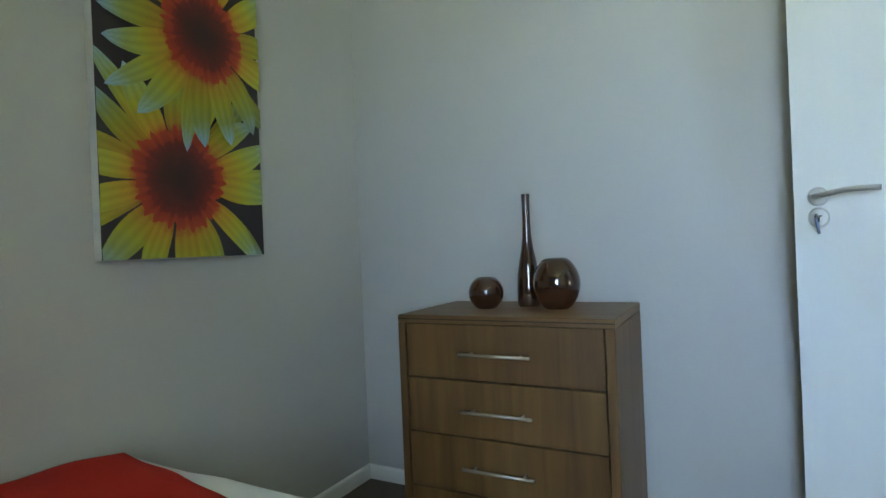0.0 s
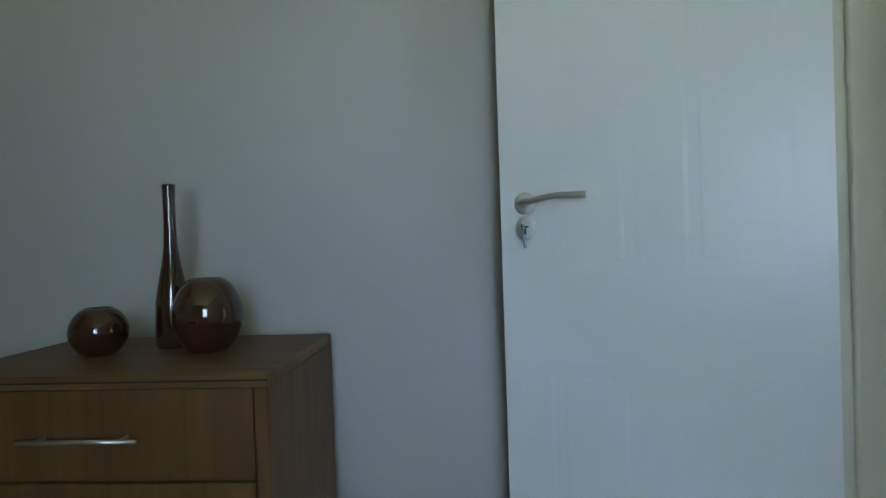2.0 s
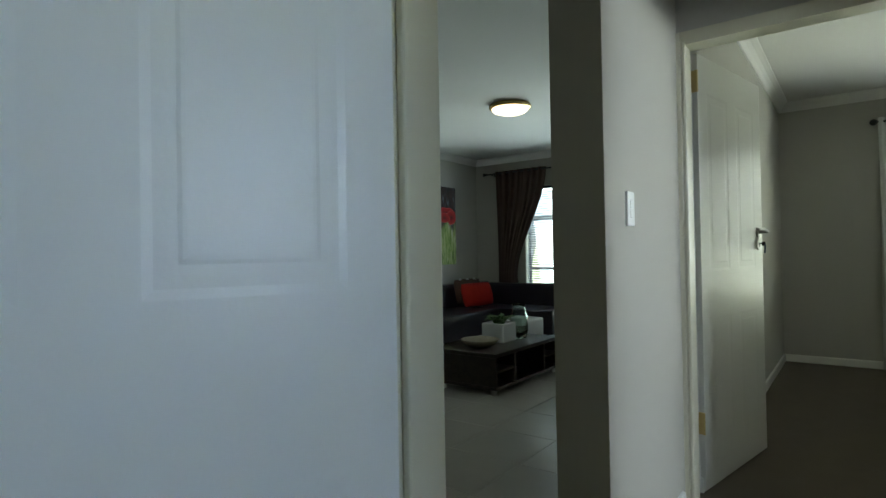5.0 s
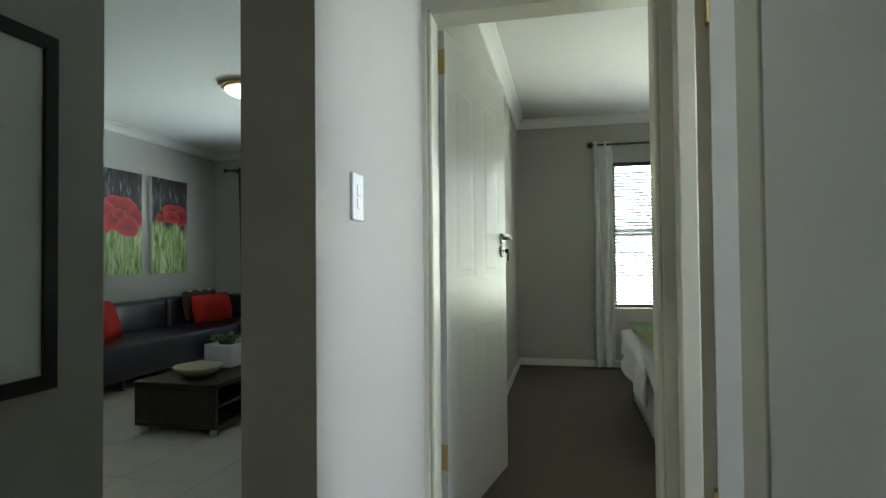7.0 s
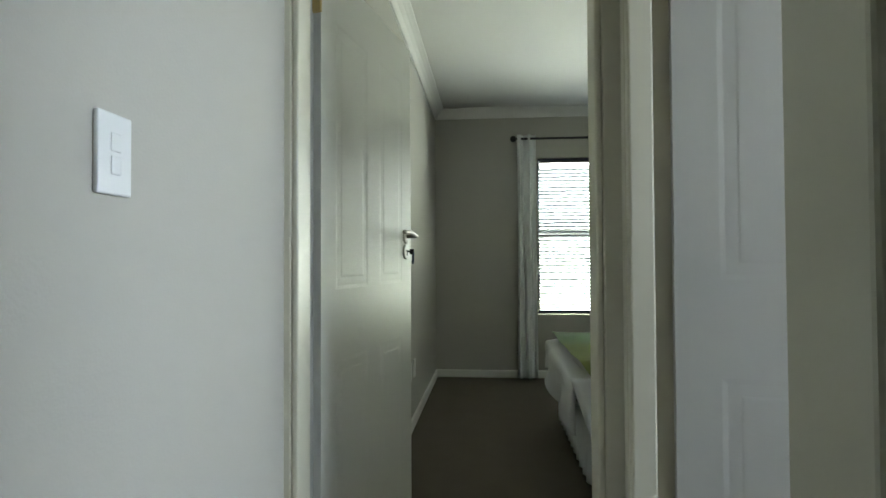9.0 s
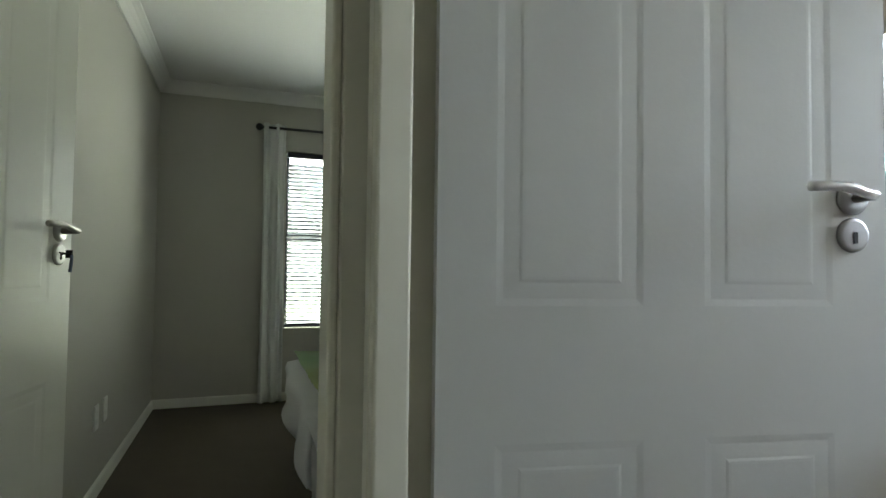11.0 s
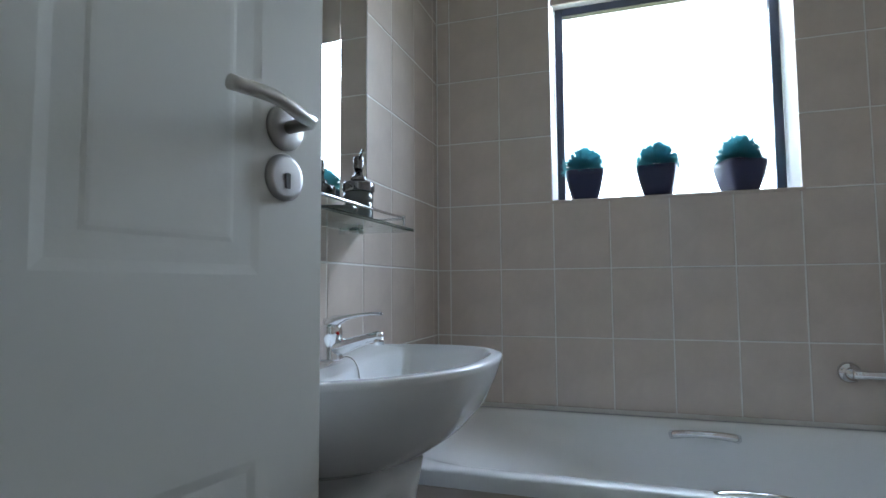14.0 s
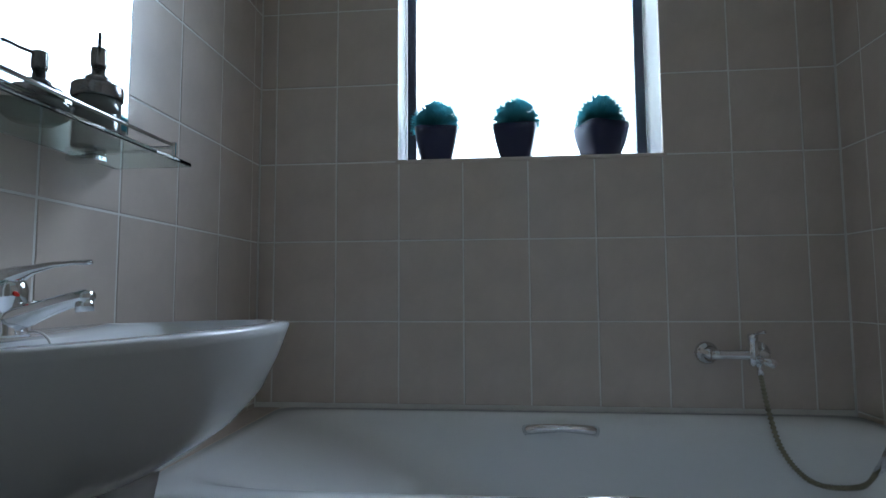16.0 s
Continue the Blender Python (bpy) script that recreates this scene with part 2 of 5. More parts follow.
def lathe(profile, n=40, bm=None, at=(0, 0, 0), sx=1.0, sy=1.0):
    """Turns (radius, height) pairs round z; closes the ends that reach radius 0."""
    bm = bm or bmesh.new()
    rings = []
    for r, z in profile:
        if r < 1e-6:
            rings.append([bm.verts.new((at[0], at[1], at[2] + z))])
        else:
            rings.append([bm.verts.new((at[0] + sx * r * math.cos(2 * math.pi * i / n), at[1] + sy * r * math.sin(2 * math.pi * i / n), at[2] + z)) for i in range(n)])
    for a, b in zip(rings, rings[1:]):
        for i in range(n):
            j = (i + 1) % n
            if len(a) == 1 and len(b) == 1:
                continue
            if len(a) == 1:
                bm.faces.new((a[0], b[j], b[i]))
            elif len(b) == 1:
                bm.faces.new((a[i], a[j], b[0]))
            else:
                bm.faces.new((a[i], a[j], b[j], b[i]))
    bmesh.ops.recalc_face_normals(bm, faces=bm.faces[:])
    return bm


def tube(points, radius, n=12, bm=None, radii=None):
    """A round bar along points, closed at both ends."""
    bm = bm or bmesh.new()
    pts = [Vector(p) for p in points]
    rings = []
    ref = None
    for i, p in enumerate(pts):
        d = (pts[min(i + 1, len(pts) - 1)] - pts[max(i - 1, 0)]).normalized()
        if ref is None:
            ref = d.orthogonal().normalized()
        ref = (ref - d * ref.dot(d)).normalized()
        s = d.cross(ref)
        r = radii[i] if radii else radius
        rings.append([bm.verts.new(p + r * (math.cos(2 * math.pi * k / n) * ref + math.sin(2 * math.pi * k / n) * s)) for k in range(n)])
    for a, b in zip(rings, rings[1:]):
        for k in range(n):
            bm.faces.new((a[k], a[(k + 1) % n], b[(k + 1) % n], b[k]))
    bm.faces.new(list(reversed(rings[0])))
    bm.faces.new(rings[-1])
    bmesh.ops.recalc_face_normals(bm, faces=bm.faces[:])
    return bm


def arc(p0, p1, p2, n=12):
    """Points on a quadratic bend from p0 to p2, drawn towards p1."""
    a, b, c = Vector(p0), Vector(p1), Vector(p2)
    return [(1 - t) ** 2 * a + 2 * t * (1 - t) * b + t * t * c for t in (i / n for i in range(n + 1))]


def grid_sheet(nu, nv, fn, thick=0.0):
    """A sheet of nu x nv cells; fn(u, v) gives each point. thick: gives it a second side."""
    bm = bmesh.new()
    vs = [[bm.verts.new(fn(i / nu, j / nv)) for j in range(nv + 1)] for i in range(nu + 1)]
    for i in range(nu):
        for j in range(nv):
            bm.faces.new((vs[i][j], vs[i + 1][j], vs[i + 1][j + 1], vs[i][j + 1]))
    if thick:
        bm.normal_update()
        bmesh.ops.solidify(bm, geom=bm.faces[:], thickness=thick)
    return bm


# ---- plan, in metres ----
B1_W, B1_E, B1_S, B1_N = -1.73, 0.86, -0.62, 2.80
PAS_N, PAS_S = 2.48, 1.585
R2_W, R2_E, R2_N, R2_S = 3.07, 6.80, 2.45, -0.75
BA_W, BA_E, BA_S, BA_N = 1.16, 2.935, -0.71, 1.48
COL_X, COL_N = 2.00, 2.66
HALL_Y, HALL_X = 3.70, 2.70
LR_N, LR_E = 6.60, 7.55
CEIL = 2.58
HEAD = 2.055


def build_walls():
    W = lambda name, label, *bs: struct(name, boxes(*bs), M_WALL, label, "wall")
    H = CEIL + 0.02
    W("bedroom_wall_north", "grey-beige painted bedroom wall behind the chest of drawers", (B1_W - 0.2, B1_E, B1_N, B1_N + 0.12, 0, H))
    W("bedroom_wall_west", "grey-beige painted bedroom wall with the flower canvas", (B1_W - 0.2, B1_W, B1_S - 0.2, B1_N, 0, H))
    W("bedroom_wall_south", "grey-beige painted bedroom wall with the window", (B1_W, 0.04, B1_S - 0.2, B1_S, 0, H), (0.8, B1_E, B1_S - 0.2, B1_S, 0, H),
      (0.04, 0.8, B1_S - 0.2, B1_S, 0, 0.9), (0.04, 0.8, B1_S - 0.2, B1_S, 2.1, H))
    W("bedroom_wall_east", "painted wall with the bedroom doorway", (B1_E, B1_E + 0.12, B1_S - 0.2, 1.55, 0, H), (B1_E, B1_E + 0.12, 2.41, HALL_Y + 0.12, 0, H),
      (B1_E, B1_E + 0.12, 1.55, 2.41, HEAD + 0.02, H))
    W("hall_wall_north", "grey painted hall wall with a black framed print", (B1_E + 0.12, HALL_X, HALL_Y, HALL_Y + 0.14, 0, H))
    W("living_wall_west", "grey painted living room wall", (HALL_X - 0.14, HALL_X, HALL_Y + 0.14, LR_N + 0.2, 0, H))
    W("living_wall_north", "grey painted living room wall with two poppy canvases", (HALL_X, LR_E, LR_N, LR_N + 0.2, 0, H))
    W("living_wall_east", "grey painted living room wall with a wide window", (LR_E, LR_E + 0.2, 5.75, LR_N + 0.2, 0, H), (LR_E, LR_E + 0.2, COL_N, 3.65, 0, H),
      (LR_E, LR_E + 0.2, 3.65, 5.75, 0, 0.25), (LR_E, LR_E + 0.2, 3.65, 5.75, 2.1, H))
    struct("passage_wall_north", boxes((COL_X, R2_W - 0.14, PAS_N, COL_N, 0, H)), M_WALL_LAWN_TINT, "passage wall tinted for warm bounced light, with a light switch", "wall")
    W("living_wall_south", "grey painted wall between the living room and second bedroom", (R2_W - 0.14, LR_E + 0.2, R2_N, COL_N, 0, H))
    W("bedroom_doorway_wall", "painted wall with the second bedroom doorway", (R2_W - 0.14, R2_W, 1.59, R2_N, HEAD + 0.02, H),
      (R2_W - 0.14, R2_W, PAS_S, 1.59, 0, H))
    W("bathroom_wall_north", "painted passage wall with the bathroom doorway", (B1_E + 0.12, 1.95, BA_N, PAS_S, 0, H), (2.865, R2_W, BA_N, PAS_S, 0, H), (1.95, 2.865, BA_N, PAS_S, HEAD + 0.02, H))
    struct("passage_pier", box(1.902, 2.03, PAS_S + 0.013, 1.64, 0, H, 0.005, 2), M_FRAME, "cream painted pier beside the bathroom door", "pier")
    W("bathroom_wall_east", "wall between the bathroom and the second bedroom", (BA_E + 0.012, R2_W, BA_S - 0.22, BA_N, 0, H))
    W("bathroom_wall_south", "outer bathroom wall with a deep window reveal", (BA_W - 0.2, 1.655, BA_S - 0.22, BA_S - 0.012, 0, H), (2.487, BA_E + 0.012, BA_S - 0.22, BA_S - 0.012, 0, H),
      (1.655, 2.487, BA_S - 0.22, BA_S - 0.012, 0, 1.36), (1.655, 2.487, BA_S - 0.22, BA_S - 0.012, 2.21, H))
    W("bathroom_wall_west", "wall between the bathroom and the first bedroom", (B1_E + 0.12, BA_W - 0.012, BA_S - 0.012, BA_N, 0, H))
    W("bedroom_wall_far_east", "grey painted bedroom wall with the blinds window", (R2_E, R2_E + 0.2, 1.47, R2_N, 0, H), (R2_E, R2_E + 0.2, R2_S, -0.03, 0, H),
      (R2_E, R2_E + 0.2, -0.03, 1.47, 0, 0.6), (R2_E, R2_E + 0.2, -0.03, 1.47, 2.1, H))
    W("bedroom_wall_far_south", "grey painted bedroom wall behind the bed head", (R2_W - 0.14, R2_E + 0.2, R2_S - 0.2, R2_S, 0, H))
    struct("ceiling", boxes((B1_W - 0.2, LR_E + 0.2, B1_S - 0.2, LR_N + 0.2, CEIL, CEIL + 0.15)), M_CEIL, "flat white painted ceiling", "ceiling")
    struct("bedroom_floor", boxes((B1_W - 0.2, B1_E + 0.06, B1_S - 0.2, B1_N + 0.1, -0.1, 0)), M_CARPET, "brown-grey short pile bedroom carpet", "carpet")
    struct("second_bedroom_floor", boxes((R2_W - 0.08, R2_E + 0.2, R2_S - 0.2, R2_N + 0.1, -0.1, 0)), M_CARPET, "brown-grey short pile carpet in the second bedroom", "carpet")
    struct("bathroom_floor", boxes((B1_E + 0.12, R2_W - 0.08, BA_S - 0.22, PAS_S - 0.06, -0.1, -0.002)), M_BTILE, "unseen bathroom floor, dark brown to cut bounced light", "floor")


def cornice(name, x0, y0, x1, y1, nx, ny):
    """Cove moulding along one wall top; (nx, ny) points into the room."""
    prof = [(0, 0), (0.012, 0), (0.02, 0.012), (0.03, 0.035), (0.05, 0.06), (0.07, 0.073), (0.085, 0.08), (0.085, 0.09), (0, 0.09)]
    bm = bmesh.new()
    ends = []
    for x, y in ((x0, y0), (x1, y1)):
        ends.append([bm.verts.new((x + nx * d, y + ny * d, CEIL - 0.09 + h)) for d, h in prof])
    n = len(prof)
    for i in range(n):
        bm.faces.new((ends[0][i], ends[0][(i + 1) % n], ends[1][(i + 1) % n], ends[1][i]))
    bm.faces.new(ends[0]), bm.faces.new(ends[1])
    bmesh.ops.recalc_face_normals(bm, faces=bm.faces[:])
    return struct(name, bm, M_CEIL, "white coved ceiling cornice", "cornice")


def skirting(x0, y0, x1, y1, nx, ny):
    """Skirting with a rounded top edge along one wall foot; (nx, ny) points into the room."""
    prof = [(0, 0), (0.015, 0), (0.015, 0.058), (0.012, 0.066), (0.006, 0.07), (0, 0.071)]
    bm = bmesh.new()
    ends = []
    for x, y in ((x0, y0), (x1, y1)):
        ends.append([bm.verts.new((x + nx * d, y + ny * d, h)) for d, h in prof])
    n = len(prof)
    for i in range(n):
        bm.faces.new((ends[0][i], ends[0][(i + 1) % n], ends[1][(i + 1) % n], ends[1][i]))
    bm.faces.new(ends[0]), bm.faces.new(ends[1])
    bmesh.ops.recalc_face_normals(bm, faces=bm.faces[:])
    return struct("baseboard", bm, M_TRIM, "white painted timber baseboard", "baseboard")


build_walls()
for a in ((B1_W, B1_N, B1_E, B1_N, 0, -1), (B1_W, B1_S, B1_W, B1_N, 1, 0), (R2_W, R2_N, R2_E, R2_N, 0, -1), (R2_E, R2_S, R2_E, R2_N, -1, 0), (HALL_X, LR_N, LR_E, LR_N, 0, -1),
          (LR_E, COL_N, LR_E, LR_N, -1, 0), (COL_X, COL_N, LR_E, COL_N, 0, 1), (R2_W, R2_S, R2_E, R2_S, 0, 1)):
    cornice("cornice", *a)
for a in ((B1_W, B1_N, B1_E, B1_N, 0, -1), (B1_W, B1_S, B1_W, B1_N, 1, 0), (R2_W, R2_N, R2_E, R2_N, 0, -1), (R2_E, R2_S, R2_E, R2_N, -1, 0), (HALL_X, LR_N, LR_E, LR_N, 0, -1),
          (COL_X + 0.001, PAS_N, R2_W - 0.2, PAS_N, 0, -1), (B1_E + 0.12, HALL_Y, HALL_X + 0.015, HALL_Y, 0, -1), (HALL_X, HALL_Y, HALL_X, LR_N, 1, 0)):
    skirting(*a)


# ---- doors ----
def leaf_mesh(dz=0.0, dx=0.0):
    """Moulded four-panel leaf, hinge edge on x = 0, 0.81 wide, 2.03 high, faces at y = -0.02 and 0.02."""
    xs = [0, 0.095 + dx, 0.345 + dx, 0.455 + dx, 0.70 + dx, 0.81]
    zs = [0, 0.2, 0.845 + dz, 1.068 + dz, 1.86, 2.03]
    bm = bmesh.new()
    panels = []
    for side in (-0.02, 0.02):
        vs = [[bm.verts.new((x, side, z)) for z in zs] for x in xs]
        for i in range(5):
            for j in range(5):
                q = (vs[i][j], vs[i + 1][j], vs[i + 1][j + 1], vs[i][j + 1])
                f = bm.faces.new(q if side < 0 else tuple(reversed(q)))
                if i in (1, 3) and j in (1, 3):
                    panels.append(f)
    bmesh.ops.remove_doubles(bm, verts=bm.verts[:], dist=1e-5)
    edge = [e for e in bm.edges if len(e.link_faces) == 1]
    bmesh.ops.bridge_loops(bm, edges=edge)
    bm.normal_update()
    for f in panels:
        for w, d in ((0.005, -0.0004), (0.007, -0.0005), (0.026, 0.0003), (0.005, 0.0006), (0.005, 0.0002)):
            bmesh.ops.inset_region(bm, faces=[f], thickness=w, depth=d, use_even_offset=True)
    return bm


def handle_set(parent, side, keyed=False, dz=0.0, reach=0.15, plate=None):
    """Lever, rose and key escutcheon on one face; side is -1 or 1, dz shifts the set up or down."""
    y0 = side * 0.02
    e, hz, kz = 0.738, 1.262 + dz, 1.196 + dz
    rose = lathe([(0, 0), (0.030, 0), (0.030, 0.005), (0.0275, 0.0085), (0.014, 0.0095), (0, 0.0095)], 32)
    M = Matrix.Translation((e, y0, hz)) @ Matrix.Rotation(radians(90 * side * -1), 4, "X")
    bmesh.ops.transform(rose, matrix=M, verts=rose.verts[:])
    part("rose", rose, plate, parent, "round steel rose", True)
    tube_pts = [Vector((e, y0 + side * 0.008, hz)), Vector((e, y0 + side * 0.046, hz)), Vector((e - 0.006, y0 + side * 0.053, hz + 0.001))]
    for k in range(1, 11):
        s = k / 10
        tube_pts.append(Vector((e - 0.006 - reach * s, y0 + side * (0.053 + 0.004 * math.sin(s * 3.1)), hz + 0.001 + 0.013 * math.sin(min(1.0, 1.7 * s) * math.pi / 2) ** 2 - 0.003 * s)))
    part("lever", tube(tube_pts, 0.0085, 14), M_STEEL, parent, "curved brushed steel lever", True)
    esc = lathe([(0, 0), (0.031, 0), (0.031, 0.005), (0.027, 0.008), (0.023, 0.0085), (0, 0.0085)], 32)
    M2 = Matrix.Translation((e, y0, kz)) @ Matrix.Rotation(radians(90 * side * -1), 4, "X")
    bmesh.ops.transform(esc, matrix=M2, verts=esc.verts[:])
    es = part("escutcheon", esc, plate, parent, "round keyhole plate", True)
    f = y0 + side * 0.0088
    # No hole is cut: a black plate paints the shade inside it.
    hole = boxes((e - 0.004, e + 0.004, min(f, f + side * 0.001), max(f, f + side * 0.001), kz - 0.015, kz + 0.005))
    part("keyhole", hole, M_BLACK, es, "black plate for the shade in the keyhole")
    if keyed:
        k = tube([(e, f, kz + 0.002), (e, f + side * 0.028, kz + 0.002)], 0.003, 10)
        add_box(k, e - 0.0014, e + 0.0014, min(f + side * 0.012, f + side * 0.03), max(f + side * 0.012, f + side * 0.03), kz - 0.01, kz + 0.012)
        add_box(k, e - 0.011, e + 0.011, min(f, f + side * 0.004), max(f, f + side * 0.004), kz + 0.003, kz + 0.007)
        part("key", k, M_DARK, parent, "dark key in the lock")
        tag = tube(arc((e, f + side * 0.028, kz - 0.002), (e - 0.005, f + side * 0.030, kz - 0.026), (e - 0.008, f + side * 0.028, kz - 0.05)), 0.0045, 8)
        part("key_tag", tag, M_KEYFOB, parent, "hanging key fob")


def door(name, x, y, rz, label, keyed_side=0, lever_side=(-1, 1), width=1.0, dz=0.0, dx=0.0, reach=0.15, plate=None):
    d = thing(name, x, y, 0.012, label, "door", "panel doors", "structure", rz)
    bm = leaf_mesh(dz, dx)
    part("leaf", bm, M_DOOR, d)
    d.scale = (width, 1, 1)
    for s in lever_side:
        handle_set(d, s, keyed=(s == keyed_side), dz=dz, reach=reach, plate=plate or M_SATIN)
    for z in (0.31, 1.90):
        h = box(-0.012, 0.004, -0.016, 0.016, z - 0.05, z + 0.05, 0.001, 1)
        tube([(-0.008, -0.02, z - 0.05), (-0.008, -0.02, z + 0.05)], 0.006, 10, h)
        part("hinge", h, M_BRASS, d, "brass butt hinge")
    return d


# Cream leaf added over the passage wall so that this stretch looks brighter.
wall_leaf = thing("pale_wall_leaf", 1.50, PAS_S, 0, "flush cream leaf added to lighten the passage wall", "door", "", "structure")
part("leaf", box(-0.38, 0.385, 0.001, 0.055, 0.012, 2.56, 0.002, 1), M_DOOR, wall_leaf)
# Black strip painting the shade between leaf and pier.
part("gap", boxes((0.3855, 0.4015, 0.001, 0.03, 0.012, 2.56)), M_BLACK, wall_leaf, "dark strip for the shade beside the leaf")
# leaf direction: hinge to free edge
door("door_1", 0.868, 2.366, 180 - 19.25, "white moulded panel door standing open into the bedroom", keyed_side=1, width=0.932, dx=-0.02, reach=0.172)
door("door_2", 3.075, 2.445, -11.0, "white moulded panel door standing open beside a grey wall", keyed_side=-1, dz=-0.055)
door("door_3", 2.812, 1.494, 180 + 79.1, "white moulded panel door standing open into the bathroom", width=1.023, dz=-0.012, reach=0.122, plate=M_SATIN_DIM)


def door_frame(name, axis, w0, w1, a, b, leaf_face, label, rebate=0.058, stop=0.014, wide=0.045):
    """Pressed steel frame round an opening. axis 'x': the wall runs along y (opening from y=a to y=b, wall faces x=w0, w1).
    leaf_face: the wall face (w0 or w1) at which the leaf closes; the stop stands behind it. wide: the face of the jamb at a."""
    d = thing(name, 0, 0, 0, label, "door frame", "", "structure")
    out = 0.012
    lo, hi = w0 - out, w1 + out
    s0, s1 = (lo + rebate, hi) if leaf_face == w0 else (lo, hi - rebate)

    def bx(p0, p1, q0, q1, z0, z1):
        return (p0, p1, q0, q1, z0, z1) if axis == "x" else (q0, q1, p0, p1, z0, z1)

    for nm, e, sgn, fl in (("jamb", a, 1, wide), ("jamb", b, -1, 0.045)):
        bm = bmesh.new()
        add_box(bm, *bx(lo, hi, min(e - sgn * fl, e - sgn * 0.004), max(e - sgn * fl, e - sgn * 0.004), 0, HEAD + 0.045))
        add_box(bm, *bx(s0, s1, min(e - sgn * 0.004, e + sgn * stop), max(e - sgn * 0.004, e + sgn * stop), 0, HEAD))
        bmesh.ops.bevel(bm, geom=[e2 for e2 in bm.edges if abs(e2.verts[0].co.z - e2.verts[1].co.z) > 0.5], offset=0.006, segments=3, profile=0.5, affect="EDGES")
        part(nm, bm, M_FRAME, d)
    bm = bmesh.new()
    add_box(bm, *bx(lo, hi, a - 0.004 + 0.0005, b + 0.004 - 0.0005, HEAD + 0.004, HEAD + 0.045))
    add_box(bm, *bx(s0, s1, a + stop, b - stop, HEAD - 0.014, HEAD + 0.004))
    part("head", bm, M_FRAME, d)
    return d


door_frame("door_frame_1", "x", B1_E, B1_E + 0.12, 1.585, 2.378, B1_E, "cream enamelled steel door frame")
door_frame("door_frame_2", "x", R2_W - 0.14, R2_W, 1.637, 2.455, R2_W, "cream enamelled steel door frame of the second bedroom", wide=0.085)
door_frame("door_frame_3", "y", BA_N, PAS_S, 1.985, 2.828, BA_N, "cream enamelled steel door frame of the bathroom", rebate=0.070, stop=0.030)


# ---- windows ----
def window(name, axis, w, a, b, z0, z1, mullions, label, bars=()):
    """Dark aluminium window: frame members and panes. axis 'x': pane plane x = w, opening a..b along y."""
    d = thing(name, 0, 0, 0, label, "window", "", "structure")
    t = 0.02

    def bx(q0, q1, zz0, zz1, th=t):
        return box(*((w - th, w + th, q0, q1) if axis == "x" else (q0, q1, w - th, w + th)), zz0, zz1, 0.003, 1)

    fw = 0.032
    part("window_frame", bx(a, a + fw, z0, z1), M_ALU, d)
    part("window_frame", bx(b - fw, b, z0, z1), M_ALU, d)
    part("window_frame", bx(a + fw, b - fw, z0, z0 + fw), M_ALU, d)
    part("window_frame", bx(a + fw, b - fw, z1 - fw, z1), M_ALU, d)
    for m in mullions:
        part("mullion", bx(m - 0.025, m + 0.025, z0 + fw, z1 - fw, 0.018), M_ALU, d)
    for z in bars:
        part("transom", bx(a + fw, b - fw, z - 0.03, z + 0.03, 0.017), M_ALU, d)
    pane = boxes((w - 0.003, w + 0.003, a + fw, b - fw, z0 + fw, z1 - fw) if axis == "x" else (a + fw, b - fw, w - 0.003, w + 0.003, z0 + fw, z1 - fw))
    p = part("pane", pane, M_PANE, d)
    p.visible_shadow = False
    return d


M_PANE = glass("window_glass", (0.98, 1, 1))
window("window_1", "y", B1_S - 0.12, 0.04, 0.8, 0.9, 2.1, (0.42,), "dark aluminium bedroom window")
window("window_2", "y", BA_S - 0.205, 1.662, 2.48, 1.366, 2.20, (), "dark aluminium bathroom window with a deep white reveal")
window("window_3", "x", R2_E + 0.13, -0.03, 1.47, 0.6, 2.1, (0.72,), "dark aluminium bedroom window behind a slatted blind", (1.37,))
window("window_4", "x", LR_E + 0.13, 3.65, 5.75, 0.25, 2.1, (4.35, 5.05), "dark aluminium living room window behind a slatted blind", (1.65, 0.9))
# white plastered reveal round the bathroom window
rv = boxes((1.655, 1.661, BA_S - 0.184, BA_S - 0.006, 1.366, 2.20), (2.481, 2.487, BA_S - 0.184, BA_S - 0.006, 1.366, 2.20), (1.655, 2.487, BA_S - 0.184, BA_S - 0.006, 2.20, 2.21))
struct("window_reveal", rv, M_PLASTER, "white plastered window reveal", "reveal")
struct("window_sill", box(1.655, 2.487, BA_S - 0.186, BA_S + 0.002, 1.36, 1.372, 0.002, 1), M_TILE, "tiled bathroom window sill", "sill")


def blind(name, x, a, b, z0, z1, label, tilt=13):
    d = thing(name, 0, 0, 0, label, "blind")
    part("headrail", box(x - 0.025, x + 0.025, a, b, z1 - 0.04, z1, 0.004, 1), M_ALU, d, "dark head rail")
    part("bottom_rail", box(x - 0.02, x + 0.02, a, b, z0, z0 + 0.02, 0.004, 1), M_ALU, d, "dark bottom rail")
    step = 0.034
    sl = boxes((-0.025, 0.025, a + 0.006, b - 0.006, -0.0008, 0.0008))
    me = mesh_of("slat", sl, M_SLAT)
    n = int((z1 - 0.06 - z0 - 0.03) / step)
    for i in range(n):
        o = new("slat", me)
        o.parent = d
        o.matrix_basis = pose(x, 0, z0 + 0.04 + i * step, 0, tilt, 0)
    for y in (a + 0.15, b - 0.15):
        part("cord", tube([(x - 0.024, y, z0 + 0.02), (x - 0.024, y, z1 - 0.04)], 0.0012, 6), M_SLAT, d)
    return d


blind("window_blind", R2_E + 0.045, 0.74, 1.465, 0.62, 2.095, "grey slatted blind lowered over a bedroom window", tilt=25)
blind("window_blind", R2_E + 0.045, -0.025, 0.70, 0.62, 2.095, "grey slatted blind lowered over a bedroom window", tilt=25)
